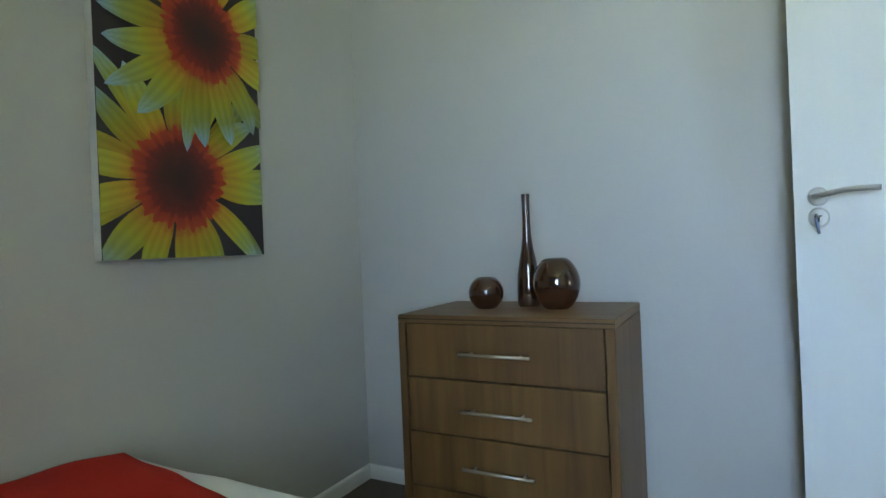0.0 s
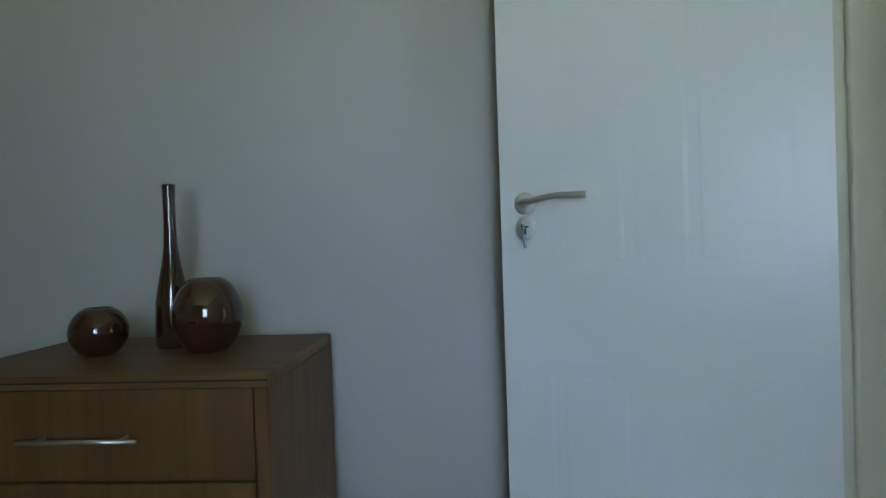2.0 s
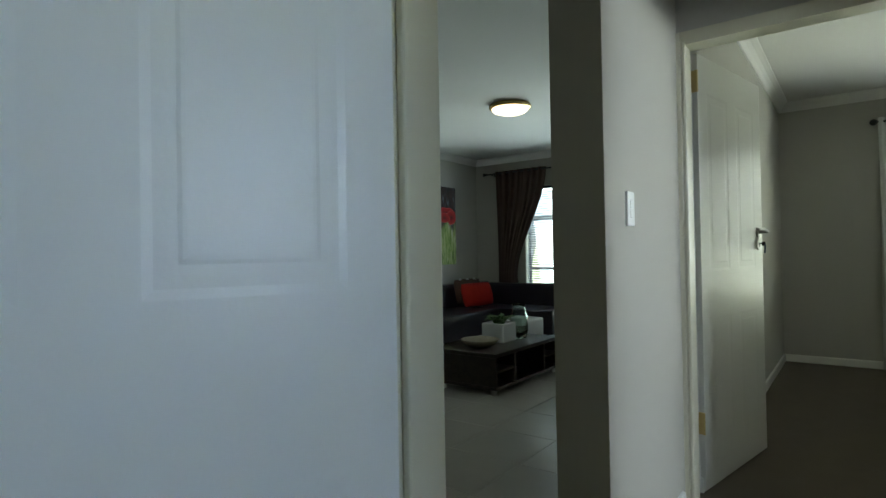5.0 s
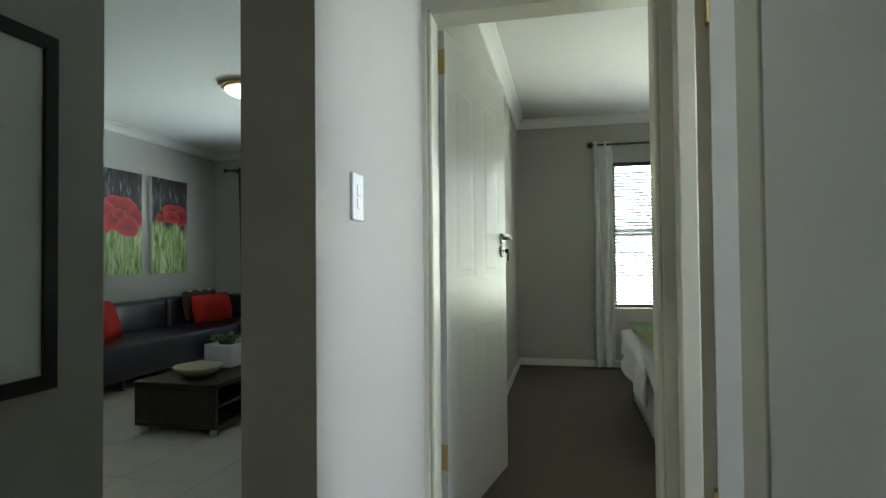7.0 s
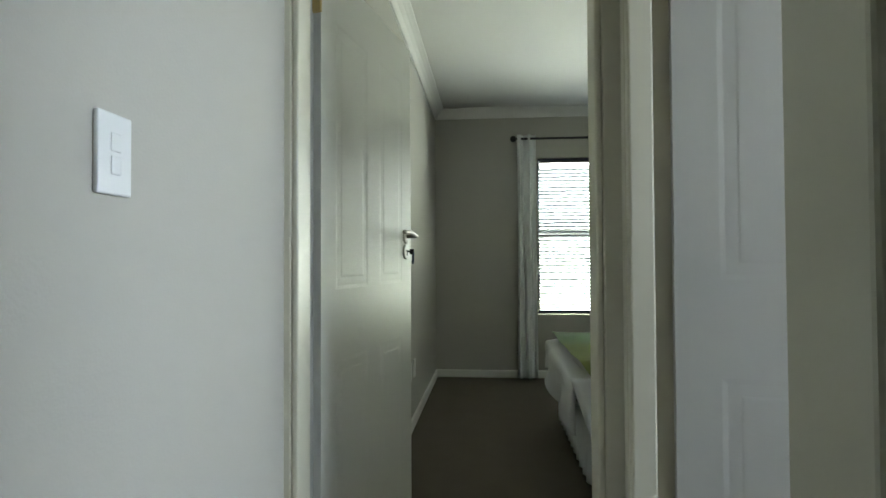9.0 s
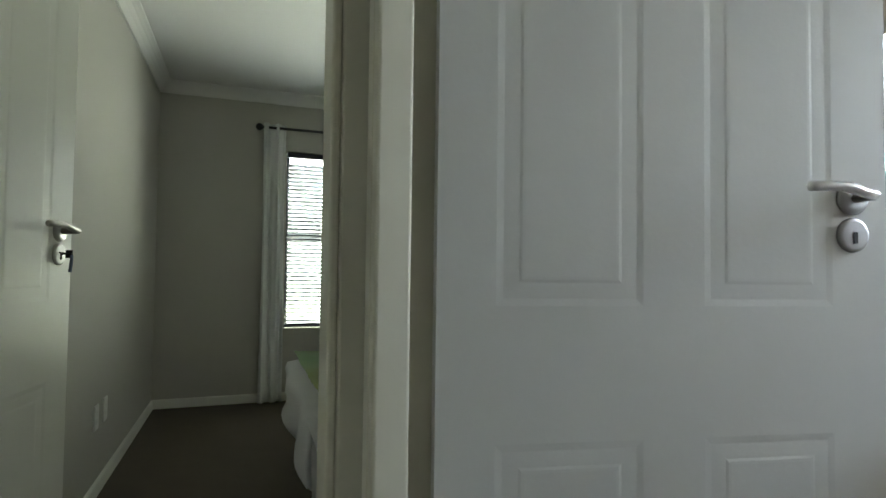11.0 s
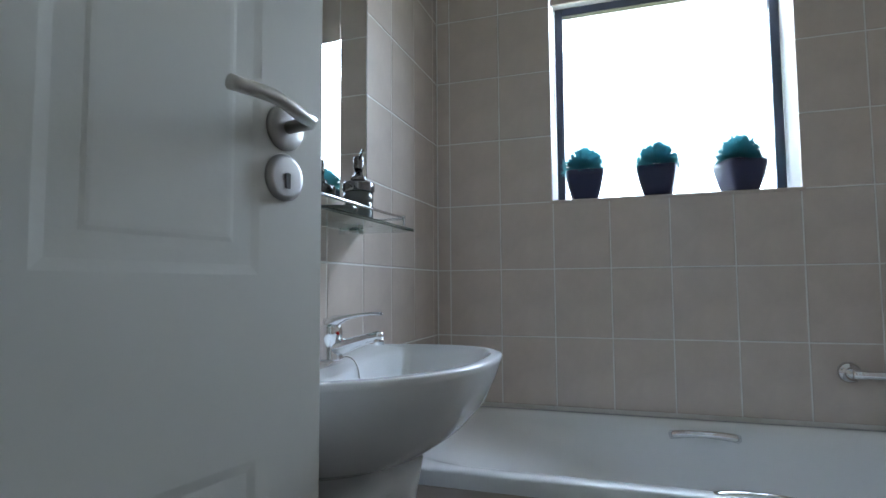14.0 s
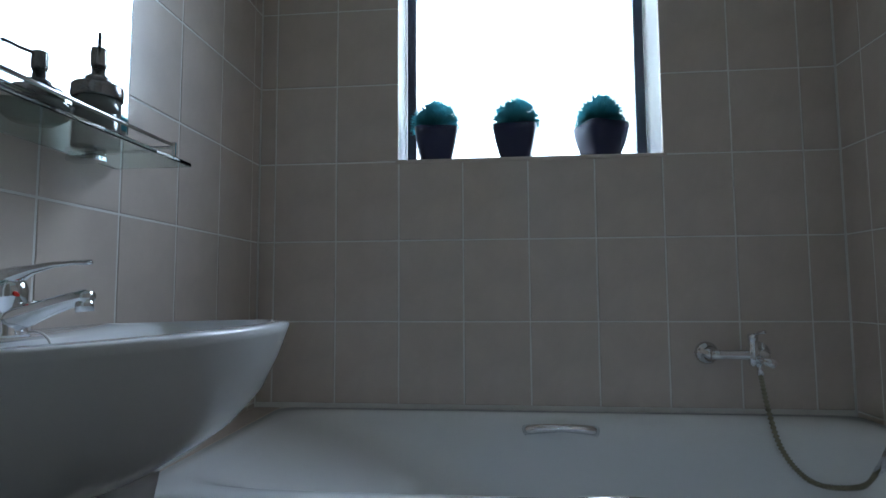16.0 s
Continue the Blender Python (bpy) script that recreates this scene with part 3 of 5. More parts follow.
blind("window_blind", LR_E + 0.045, 3.66, 5.74, 0.27, 2.095, "pale slatted blind lowered over the living room window", tilt=28)


def curtain(name, x, y0, y1, z0, z1, waves, material, label, pinch=None, lean=0.0):
    """A hanging drape along y with folds; pinch: (height, share of the width, centre) where it is gathered."""
    def fn(u, v):
        z = z1 + (z0 - z1) * v
        w, c = 1.0, 0.5 * (y0 + y1)
        if pinch:
            zp, share, cp = pinch
            k = min(1.0, max(0.0, (z1 - z) / (z1 - zp)))
            k = k * k * (3 - 2 * k)
            if z < zp:
                k = 1.0 - 0.35 * (zp - z) / max(0.01, zp - z0)
            w, c = 1 + (share - 1) * k, c + (cp - c) * k
        y = c + (u - 0.5) * (y1 - y0) * w
        a = 2 * math.pi * waves * u
        return (x + 0.028 * math.sin(a) + 0.008 * math.sin(2.3 * a + 4 * v) + lean * v, y + 0.006 * math.sin(5 * v + 9 * u), z)
    d = thing(name, 0, 0, 0, label, "curtain")
    part("drape", grid_sheet(waves * 18, 26, fn, 0.003), material, d, "", True)
    return d


def curtain_rod(x, y0, y1, z, wall_x, label, finial):
    d = thing("curtain_rod", 0, 0, 0, label, "curtain rod")
    part("rod", tube([(x, y0, z), (x, y1, z)], 0.011, 14), M_DARK, d)
    for y, s in ((y1, 1), (y0, -1)):
        if finial == "ball":
            bm = lathe([(0, -0.03), (0.017, -0.026), (0.028, -0.012), (0.031, 0), (0.028, 0.012), (0.017, 0.026), (0, 0.03)], 20)
        else:
            bm = lathe([(0, 0.0), (0.012, 0), (0.014, 0.03), (0.02, 0.05), (0.028, 0.07), (0.018, 0.075), (0, 0.076)], 20)
        bmesh.ops.transform(bm, matrix=Matrix.Translation((x, y, z)) @ Matrix.Rotation(radians(-90 * s), 4, "X"), verts=bm.verts[:])
        part("finial", bm, M_DARK, d, "", True)
        yb = y - s * 0.06
        bk = box(wall_x - 0.006, wall_x, yb - 0.015, yb + 0.015, z - 0.03, z + 0.03, 0.002, 1)
        tube([(wall_x - 0.003, yb, z - 0.014), (x, yb, z - 0.014)], 0.006, 8, bk)
        part("bracket", bk, M_DARK, d)
    return d


curtain_rod(R2_E - 0.1, -0.3, 1.70, 2.265, R2_E, "black metal curtain rod with ball ends", "ball")
curtain("curtain", R2_E - 0.1, 1.49, 1.665, 0.02, 2.30, 2, M_SHEER, "white eyelet curtain drawn to one side", lean=-0.02)
curtain("curtain", R2_E - 0.1, -0.26, 0.0, 0.02, 2.30, 3, M_SHEER, "white eyelet curtain drawn to one side", lean=-0.02)
curtain_rod(LR_E - 0.1, 3.1, 6.32, 2.33, LR_E, "dark curtain rod with turned ends", "cone")
curtain("curtain", LR_E - 0.1, 5.35, 6.18, 0.05, 2.36, 7, M_BROWNCLOTH, "brown satin curtain gathered to one side", pinch=(0.75, 0.36, 6.0))
curtain("curtain", LR_E - 0.1, 3.2, 4.0, 0.05, 2.36, 7, M_BROWNCLOTH, "brown satin curtain gathered to one side", pinch=(0.75, 0.36, 3.4))


# ---- first bedroom ----
def chest_of_drawers():
    x0, x1, y0, y1, zt = -1.13, -0.352, 2.2, 2.69, 0.925
    d = thing("chest_of_drawers", 0.5 * (x0 + x1), 0.5 * (y0 + y1), 0, "oak veneer four-drawer chest standing on the carpet", "chest of drawers")
    ox, oy = d.location.x, d.location.y

    def p(name, b, m, bev=0.002, label="", parent=d):
        bm = box(b[0] - ox, b[1] - ox, b[2] - oy, b[3] - oy, b[4], b[5], bev, 1)
        return part(name, bm, m, parent, label)

    p("side_panel", (x0, x0 + 0.03, y0, y1, 0, zt - 0.03), M_OAK)
    p("side_panel", (x1 - 0.03, x1, y0, y1, 0, zt - 0.03), M_OAK)
    p("top", (x0, x1, y0, y1, zt - 0.029, zt), M_OAK_H, 0.003)
    p("edge_seam", (x0 + 0.001, x1 - 0.001, y0 - 0.0012, y0 + 0.002, zt - 0.016, zt - 0.0125), M_SEAM_SHADE, 0, "dark ply line in the top edge")
    p("back_panel", (x0 + 0.03, x1 - 0.03, y1 - 0.012, y1 - 0.002, 0.02, zt - 0.031), M_SEAM_SHADE, 0)
    p("plinth", (x0 + 0.03, x1 - 0.03, y0 + 0.02, y0 + 0.035, 0, 0.105), M_OAK_H)
    # Sheet behind the fronts whose dark colour stands for shade in the gaps.
    p("inner_frame", (x0 + 0.03, x1 - 0.03, y0 + 0.03, y0 + 0.04, 0.1, zt - 0.031), M_SEAM_SHADE, 0, "dark sheet painting the shade in the drawer gaps")
    for i in range(4):
        zb = 0.112 + i * 0.197
        dr = p("drawer", (x0 + 0.034, x1 - 0.034, y0 + 0.004, y0 + 0.024, zb, zb + 0.191), M_OAK, 0.0015)
        hz, hx = zb + 0.093, 0.5 * (x0 + x1) - ox - 0.005
        bar = tube([(hx - 0.128, y0 - 0.028 - oy, hz), (hx + 0.128, y0 - 0.028 - oy, hz)], 0.0055, 12)
        for s in (-0.09, 0.09):
            tube([(hx + s, y0 - 0.028 - oy, hz), (hx + s, y0 + 0.006 - oy, hz)], 0.0045, 8, bar)
        part("handle", bar, M_STEEL, dr, "thin steel bar handle", True)
    return d


chest_of_drawers()


def vase(name, x, y, z, profile, label):
    o = part(name, lathe(profile, 48), M_GLAZE, None, "", True)
    o.matrix_basis = pose(x, y, z)
    return tagged(o, label, "vase", "brown vases on the chest")


def ball_profile(r, h, mouth, base):
    pts = [(0, 0.0), (base, 0.0)]
    for i in range(1, 20):
        s = i / 20
        z = h * s
        rr = base + (mouth - base) * s + (r - 0.5 * (base + mouth)) * math.sin(math.pi * s) ** 0.72
        pts.append((rr, z))
    pts += [(mouth, h), (mouth - 0.004, h + 0.002), (mouth - 0.007, h - 0.004), (mouth - 0.002, h - 0.03), (r * 0.8, h * 0.5), (0, h * 0.3)]
    return pts


vase("vase", -0.872, 2.43, 0.925, ball_profile(0.068, 0.117, 0.036, 0.032), "small round glossy brown ceramic vase")
vase("vase", -0.604, 2.46, 0.925, ball_profile(0.086, 0.182, 0.042, 0.042), "large round glossy brown ceramic vase")
vase("vase", -0.735, 2.53, 0.925, [(0, 0), (0.04, 0), (0.044, 0.01), (0.045, 0.06), (0.042, 0.12), (0.034, 0.17), (0.024, 0.22), (0.0175, 0.27), (0.0155, 0.33), (0.0155, 0.40), (0.017, 0.43),
                                           (0.0165, 0.433), (0.013, 0.43), (0.011, 0.38), (0, 0.37)], "tall slim glossy brown bottle vase")


def petal_mesh(bm, uv, c, ang, r0, r1, w, z, hook=0.0):
    """A petal on the canvas plane: local x across, y up, z out; uv.y runs along it, uv.x across."""
    n = 12
    left, right = [], []
    for i in range(n + 1):
        s = i / n
        r = r0 + (r1 - r0) * s
        half = w * (math.sin(math.pi * min(1, s * 0.88 + 0.1)) ** 0.75) * (1 if s < 1 else 0.05)
        a = ang + hook * s * s
        ux, uy = math.cos(a), math.sin(a)
        for lst, sg in ((left, 1), (right, -1)):
            lst.append(((c[0] + ux * r - uy * half * sg, c[1] + uy * r + ux * half * sg, z), (0.5 + 0.5 * sg, s)))
    for i in range(n):
        q = (right[i], right[i + 1], left[i + 1], left[i])
        f = bm.faces.new([bm.verts.new(p) for p, _ in q])
        for lp, (_, t) in zip(f.loops, q):
            lp[uv].uv = t


def clip_mesh(bm, hw, hh):
    for co, no in (((hw, 0, 0), (1, 0, 0)), ((-hw, 0, 0), (-1, 0, 0)), ((0, hh, 0), (0, 1, 0)), ((0, -hh, 0), (0, -1, 0))):
        bmesh.ops.bisect_plane(bm, geom=bm.verts[:] + bm.edges[:] + bm.faces[:], plane_co=co, plane_no=no, clear_outer=True)
    return bm


def ramp_print(name, stops, streak=0.25, uneven=0.0):
    """Printed petal colours along uv.y, with streaks across uv.x; uneven: how much single petals differ."""
    m = bpy.data.materials.new(name)
    m.use_nodes = True
    nt = m.node_tree
    b = nt.nodes["Principled BSDF"]
    b.inputs["Roughness"].default_value = 0.6
    uv = nt.nodes.new("ShaderNodeUVMap")
    sep = nt.nodes.new("ShaderNodeSeparateXYZ")
    nt.links.new(uv.outputs[0], sep.inputs[0])
    tc = nt.nodes.new("ShaderNodeTexCoord")
    n = nt.nodes.new("ShaderNodeTexNoise")
    n.inputs["Scale"].default_value, n.inputs["Detail"].default_value = 14, 5
    nt.links.new(tc.outputs["Object"], n.inputs["Vector"])
    ad = nt.nodes.new("ShaderNodeMath")
    ad.operation = "MULTIPLY_ADD"
    ad.inputs[1].default_value = streak
    nt.links.new(n.outputs["Fac"], ad.inputs[0])
    nt.links.new(sep.outputs["Y"], ad.inputs[2])
    sb = nt.nodes.new("ShaderNodeMath")
    sb.operation = "SUBTRACT"
    sb.inputs[1].default_value = streak * 0.5
    nt.links.new(ad.outputs[0], sb.inputs[0])
    cr = nt.nodes.new("ShaderNodeValToRGB")
    el = cr.color_ramp.elements
    el[0].position, el[0].color = stops[0][0], (*stops[0][1], 1)
    el[1].position, el[1].color = stops[-1][0], (*stops[-1][1], 1)
    for p, c in stops[1:-1]:
        e = el.new(p)
        e.color = (*c, 1)
    nt.links.new(sb.outputs[0], cr.inputs[0])
    # ribs along the petal
    wv = nt.nodes.new("ShaderNodeMath")
    wv.operation = "MULTIPLY"
    wv.inputs[1].default_value = 19.0
    nt.links.new(sep.outputs["X"], wv.inputs[0])
    sn = nt.nodes.new("ShaderNodeMath")
    sn.operation = "SINE"
    nt.links.new(wv.outputs[0], sn.inputs[0])
    mr = nt.nodes.new("ShaderNodeMapRange")
    mr.inputs["From Min"].default_value, mr.inputs["To Min"].default_value, mr.inputs["To Max"].default_value = -1, 0.84, 1.0
    nt.links.new(sn.outputs[0], mr.inputs["Value"])
    mx = nt.nodes.new("ShaderNodeMix")
    mx.data_type, mx.blend_type = "RGBA", "MULTIPLY"
    mx.inputs["Factor"].default_value = 1.0
    nt.links.new(cr.outputs[0], mx.inputs["A"])
    nt.links.new(mr.outputs[0], mx.inputs["B"])
    out = mx.outputs["Result"]
    if uneven:
        geo = nt.nodes.new("ShaderNodeNewGeometry")
        r2 = nt.nodes.new("ShaderNodeMapRange")
        r2.inputs["To Min"].default_value = 1.0 - uneven
        nt.links.new(geo.outputs["Random Per Island"], r2.inputs["Value"])
        m2 = nt.nodes.new("ShaderNodeMix")
        m2.data_type, m2.blend_type = "RGBA", "MULTIPLY"
        m2.inputs["Factor"].default_value = 1.0
        nt.links.new(out, m2.inputs["A"])
        nt.links.new(r2.outputs[0], m2.inputs["B"])
        out = m2.outputs["Result"]
    nt.links.new(out, b.inputs["Base Color"])
    return m


M_PETAL = ramp_print("petal_print", [(0.0, (0.34, 0.02, 0.006)), (0.12, (0.46, 0.05, 0.008)), (0.24, (0.52, 0.30, 0.012)), (0.5, (0.46, 0.43, 0.025)), (0.72, (0.36, 0.43, 0.10)), (0.88, (0.34, 0.50, 0.40)), (1.0, (0.34, 0.52, 0.66))], 0.3, 0.38)
M_FRINGE = ramp_print("flower_fringe_print", [(0.0, (0.10, 0.008, 0.004)), (0.7, (0.22, 0.014, 0.005)), (1.0, (0.42, 0.04, 0.008))], 0.3)
M_DISC = ramp_print("flower_disc_print", [(0.0, (0.028, 0.010, 0.006)), (0.45, (0.055, 0.011, 0.006)), (0.8, (0.11, 0.011, 0.005)), (1.0, (0.20, 0.014, 0.005))], 0.7)
M_CANVAS_DARK = mat("canvas_dark_print", (0.03, 0.022, 0.025), 0.6, vary=0.6, scale=6)
M_CANVAS_EDGE = mat("canvas_edge", (0.62, 0.63, 0.62), 0.8, vary=0.04)


def canvas(name, w, h, face_mat, label, depth=0.035):
    """Stretched canvas standing in the x-y plane, face at z = depth."""
    d = thing(name, 0, 0, 0, label, "canvas print")
    bm = box(-w / 2, w / 2, -h / 2, h / 2, 0, depth, 0.003, 2)
    part("canvas", bm, M_CANVAS_EDGE, d, "wrapped pale canvas edge")
    part("print_ground", boxes((-w / 2 + 0.002, w / 2 - 0.002, -h / 2 + 0.002, h / 2 - 0.002, depth, depth + 0.0006)), face_mat, d, "printed background")
    return d


def flower_canvas():
    w, h, dp = 0.645, 1.24, 0.035
    d = canvas("flower_canvas", w, h, M_CANVAS_DARK, "tall canvas print of two yellow red-centred flowers", dp)
    rng = random.Random(4)
    layer = dp + 0.001
    for fi, (c, rr, n, turn) in enumerate((((0.062, 0.175), 0.155, 14, 0.1), ((-0.045, -0.35), 0.165, 15, 0.25))):
        zz = layer + 0.009 * (1 - fi)
        for ring, (count, reach, half, drop) in enumerate(((n - 1, 2.4, 0.040, 0.003), (n - 6, 2.65, 0.034, 0.0))):
            bm = bmesh.new()
            uv = bm.loops.layers.uv.new("UVMap")
            for k in range(count):
                a = 2 * math.pi * (k + 0.5 * ring + 0.3 * rng.random()) / count + turn
                petal_mesh(bm, uv, c, a, rr * 0.72, rr * (reach + 0.35 * rng.random()), half + 0.012 * rng.random(), zz + drop + 0.0003 * (k % 4) + 0.00005 * k, 0.3 * (rng.random() - 0.5))
            bmesh.ops.remove_doubles(bm, verts=bm.verts[:], dist=1e-6)
            part("petals", clip_mesh(bm, w / 2 - 0.002, h / 2 - 0.002), M_PETAL, d, "yellow petals with pale blue tips")
        for name, size, fringe, mt, up, label in (("flower_fringe", 1.03, 0.10, M_FRINGE, 0.0050, "red fringe round the flower centre"), ("flower_disc", 0.80, 0.05, M_DISC, 0.0058, "dark brown-red flower centre")):
            bm = bmesh.new()
            uv = bm.loops.layers.uv.new("UVMap")
            m = 160
            rim = []
            for k in range(m):
                a = 2 * math.pi * k / m
                r = rr * (size + fringe * (0.6 * math.sin(23 * a + fi) + 0.5 * math.sin(37 * a + 2) + 0.5 * math.sin(5 * a + 1)))
                rim.append((c[0] + r * math.cos(a), c[1] + r * math.sin(a), zz + up))
            for k in range(m):
                f = bm.faces.new([bm.verts.new((c[0], c[1], zz + up)), bm.verts.new(rim[k]), bm.verts.new(rim[(k + 1) % m])])
                for lp, t in zip(f.loops, ((0.5, 0.0), (0.5, 1.0), (0.5, 1.0))):
                    lp[uv].uv = t
            part(name, clip_mesh(bm, w / 2 - 0.002, h / 2 - 0.002), mt, d, label)
    d.matrix_basis = Matrix.Translation((B1_W + 0.001, 1.787, 1.165 + h / 2)) @ Matrix(((0, 0, 1, 0), (1, 0, 0, 0), (0, 1, 0, 0), (0, 0, 0, 1)))
    return d


flower_canvas()


def soft_block(name, x0, x1, y0, y1, z0, z1, material, r=0.06, sag=0.0, label="", parent=None, seed=1):
    """A padded block: rounded, with slight unevenness."""
    bm = box(x0, x1, y0, y1, z0, z1)
    bmesh.ops.bevel(bm, geom=bm.edges[:], offset=r, segments=4, profile=0.6, affect="EDGES")
    bmesh.ops.subdivide_edges(bm, edges=[e for e in bm.edges if e.calc_length() > 0.25], cuts=5, use_grid_fill=True)
    for v in bm.verts:
        n = noise.noise(v.co * 4 + Vector((seed * 7.3, 0, 0)))
        v.co += Vector((0, 0, 1)) * n * 0.012 * (1 if v.co.z > z0 + r else 0)
    return part(name, bm, material, parent, label, True)


def bed_one():
    d = thing("bed", 0, 0, 0, "bed with white linen and a red fleece throw", "bed")
    x0, x1, y0, y1 = -1.69, -0.80, -0.5, 1.51
    part("base", box(x0 + 0.02, x1 - 0.02, y0 + 0.02, y1 - 0.03, 0.06, 0.32, 0.01, 2), M_LEATHER, d, "dark bed base")
    for sx in (x0 + 0.1, x1 - 0.1):
        for sy in (y0 + 0.1, y1 - 0.1):
            part("leg", tube([(sx, sy, 0), (sx, sy, 0.065)], 0.03, 14), M_DARK, d)
    soft_block("mattress", x0, x1, y0, y1, 0.322, 0.585, M_LINEN, 0.05, label="white linen over the mattress", parent=d)

    def throw(u, v):
        x = -1.60 + 0.78 * u - 0.10 * min(1.0, 3 * v)
        y = 1.45 - 0.14 * u - 0.85 * v
        return (x, y, 0.592 + 0.012 * noise.noise(Vector((x * 5, y * 5, 0))) + 0.012)
    part("throw", grid_sheet(30, 30, throw, 0.012), M_RED, d, "red fleece throw", True)
    soft_block("pillow", x0 + 0.1, x1 - 0.1, y0 + 0.02, y0 + 0.4, 0.592, 0.73, M_LINEN, 0.055, label="white pillow", parent=d, seed=3)
    return d


bed_one()


# ---- passage and hall ----
def switch_plate(name, x, y, z, ny, label, rockers=2):
    d = thing(name, x, y, z, label, "light switch")
    s = -1 if ny < 0 else 1
    part("plate", box(-0.037, 0.037, min(0, s * 0.009), max(0, s * 0.009), -0.06, 0.06, 0.003, 2), M_WHITE, d)
    for i in range(rockers):
        zc = (i - (rockers - 1) / 2) * 0.034
        part("rocker", box(-0.011, 0.011, min(s * 0.0085, s * 0.0112), max(s * 0.0085, s * 0.0112), zc - 0.014, zc + 0.014, 0.002, 2), M_WHITE, d)
    return d


switch_plate("light_switch", 2.23, PAS_N, 1.272, -1, "white two-rocker light switch on the passage wall")
switch_plate("wall_socket", 5.23, R2_N, 0.385, -1, "white wall socket above the baseboard")
switch_plate("wall_socket", 5.05, R2_N, 0.385, -1, "white wall socket above the baseboard")


def framed_print():
    d = thing("framed_print", 2.17, HALL_Y, 1.288, "black framed pale print on the hall wall", "picture")
    w, h, f = 0.62, 1.21, 0.05
    for a in ((-w / 2, w / 2, h / 2 - f, h / 2), (-w / 2, w / 2, -h / 2, -h / 2 + f), (-w / 2, -w / 2 + f, -h / 2 + f, h / 2 - f), (w / 2 - f, w / 2, -h / 2 + f, h / 2 - f)):
        part("frame", box(a[0], a[1], -0.028, -0.001, a[2], a[3], 0.003, 2), M_DARK, d)
    part("print", boxes((-w / 2 + f, w / 2 - f, -0.012, -0.008, -h / 2 + f, h / 2 - f)), M_PAPER, d, "pale print")
    return d


framed_print()


# ---- living room ----
def ceiling_lamp():
    d = thing("ceiling_lamp", 5.02, 4.53, CEIL, "round ceiling lamp with a lit opal bowl", "ceiling lamp")
    part("rim", lathe([(0.0, -0.001), (0.19, -0.001), (0.2, -0.012), (0.205, -0.03), (0.195, -0.04), (0.18, -0.042), (0.0, -0.04)], 48), M_BRASS, d, "dark bronze rim", True)
    bowl = lathe([(0.178, -0.043)] + [(0.178 * math.cos(a), -0.043 - 0.055 * math.sin(a)) for a in (i * math.pi / 2 / 10 for i in range(1, 10))] + [(0, -0.098)], 48)
    part("bowl", bowl, glow("lit_opal_glass", (1.0, 0.86, 0.62), 3.2), d, "lit opal glass bowl", True)
    return d


ceiling_lamp()


def cushion_mesh(w, h, t, seed=0):
    def fn(u, v):
        a, b = 2 * u - 1, 2 * v - 1
        e = max(0.0, (1 - a ** 4) * (1 - b ** 4)) ** 0.6
        k = 1 - 0.06 * (a * a * b * b)
        return (a * w / 2 * k, t / 2 * e + 0.004 * noise.noise(Vector((a * 3 + seed, b * 3, 0))), b * h / 2 * k)
    bm = grid_sheet(18, 18, fn)
    other = [f.copy() for f in bm.faces[:]]
    vs = {v for f in other for v in f.verts}
    for v in vs:
        v.co.y *= -1
    for f in other:
        f.normal_flip()
    bmesh.ops.remove_doubles(bm, verts=bm.verts[:], dist=1e-4)
    bmesh.ops.recalc_face_normals(bm, faces=bm.faces[:])
    return bm


def sofa():
    d = thing("corner_sofa", 0, 0, 0, "black leather corner sofa against two walls", "sofa")
    f, b = 5.66, 6.56
    soft_block("seat", 3.2, 6.62, f, b - 0.22, 0.1, 0.40, M_LEATHER, 0.025, label="", parent=d)
    soft_block("seat", 6.625, 7.25, 4.9, b - 0.22, 0.1, 0.40, M_LEATHER, 0.025, parent=d, seed=2)
    soft_block("backrest", 3.2, 6.3, b - 0.215, b, 0.12, 0.70, M_LEATHER, 0.05, parent=d, seed=3)
    soft_block("backrest", 6.31, 7.5, b - 0.215, b, 0.12, 0.71, M_LEATHER, 0.05, parent=d, seed=5)
    soft_block("backrest", 7.26, 7.5, 4.9, b - 0.22, 0.12, 0.70, M_LEATHER, 0.05, parent=d, seed=4)
    for x, y in ((3.3, f + 0.08), (5.0, f + 0.08), (6.5, f + 0.08), (3.3, b - 0.1), (7.4, b - 0.1), (7.4, 5.0), (6.7, 5.0)):
        part("foot", tube([(x, y, 0), (x, y, 0.13)], 0.025, 12), M_DARK, d)
    return d


sofa()


def cushion(x, y, z, w, h, t, rx, rz, material, label, bands=False):
    d = thing("cushion", 0, 0, 0, label, "cushion", "sofa cushions")
    part("cover", cushion_mesh(w, h, t, x), material, d, "", True)
    if bands:
        for k in (-0.18, -0.02, 0.14):
            b = lathe([(0, 0), (0.03, 0), (0.03, 0.003), (0, 0.003)], 14)
            bmesh.ops.transform(b, matrix=Matrix.Translation((k, -t * 0.2, h / 2 - 0.02)) @ Matrix.Rotation(radians(90), 4, "X"), verts=b.verts[:])
            part("button", b, M_LINEN, d, "pale round patch")
    d.matrix_basis = pose(x, y, z, rx, 0, rz)
    return d


M_BROWNFAB = mat("brown_fabric", (0.06, 0.03, 0.02), 0.8, vary=0.2)
cushion(6.83, 6.14, 0.56, 0.62, 0.33, 0.16, -14, -8, M_RED, "red fabric cushion leaning on the sofa back")
cushion(6.80, 6.27, 0.60, 0.60, 0.36, 0.12, -10, -4, M_BROWNFAB, "brown cushion with pale spots behind a red cushion", True)
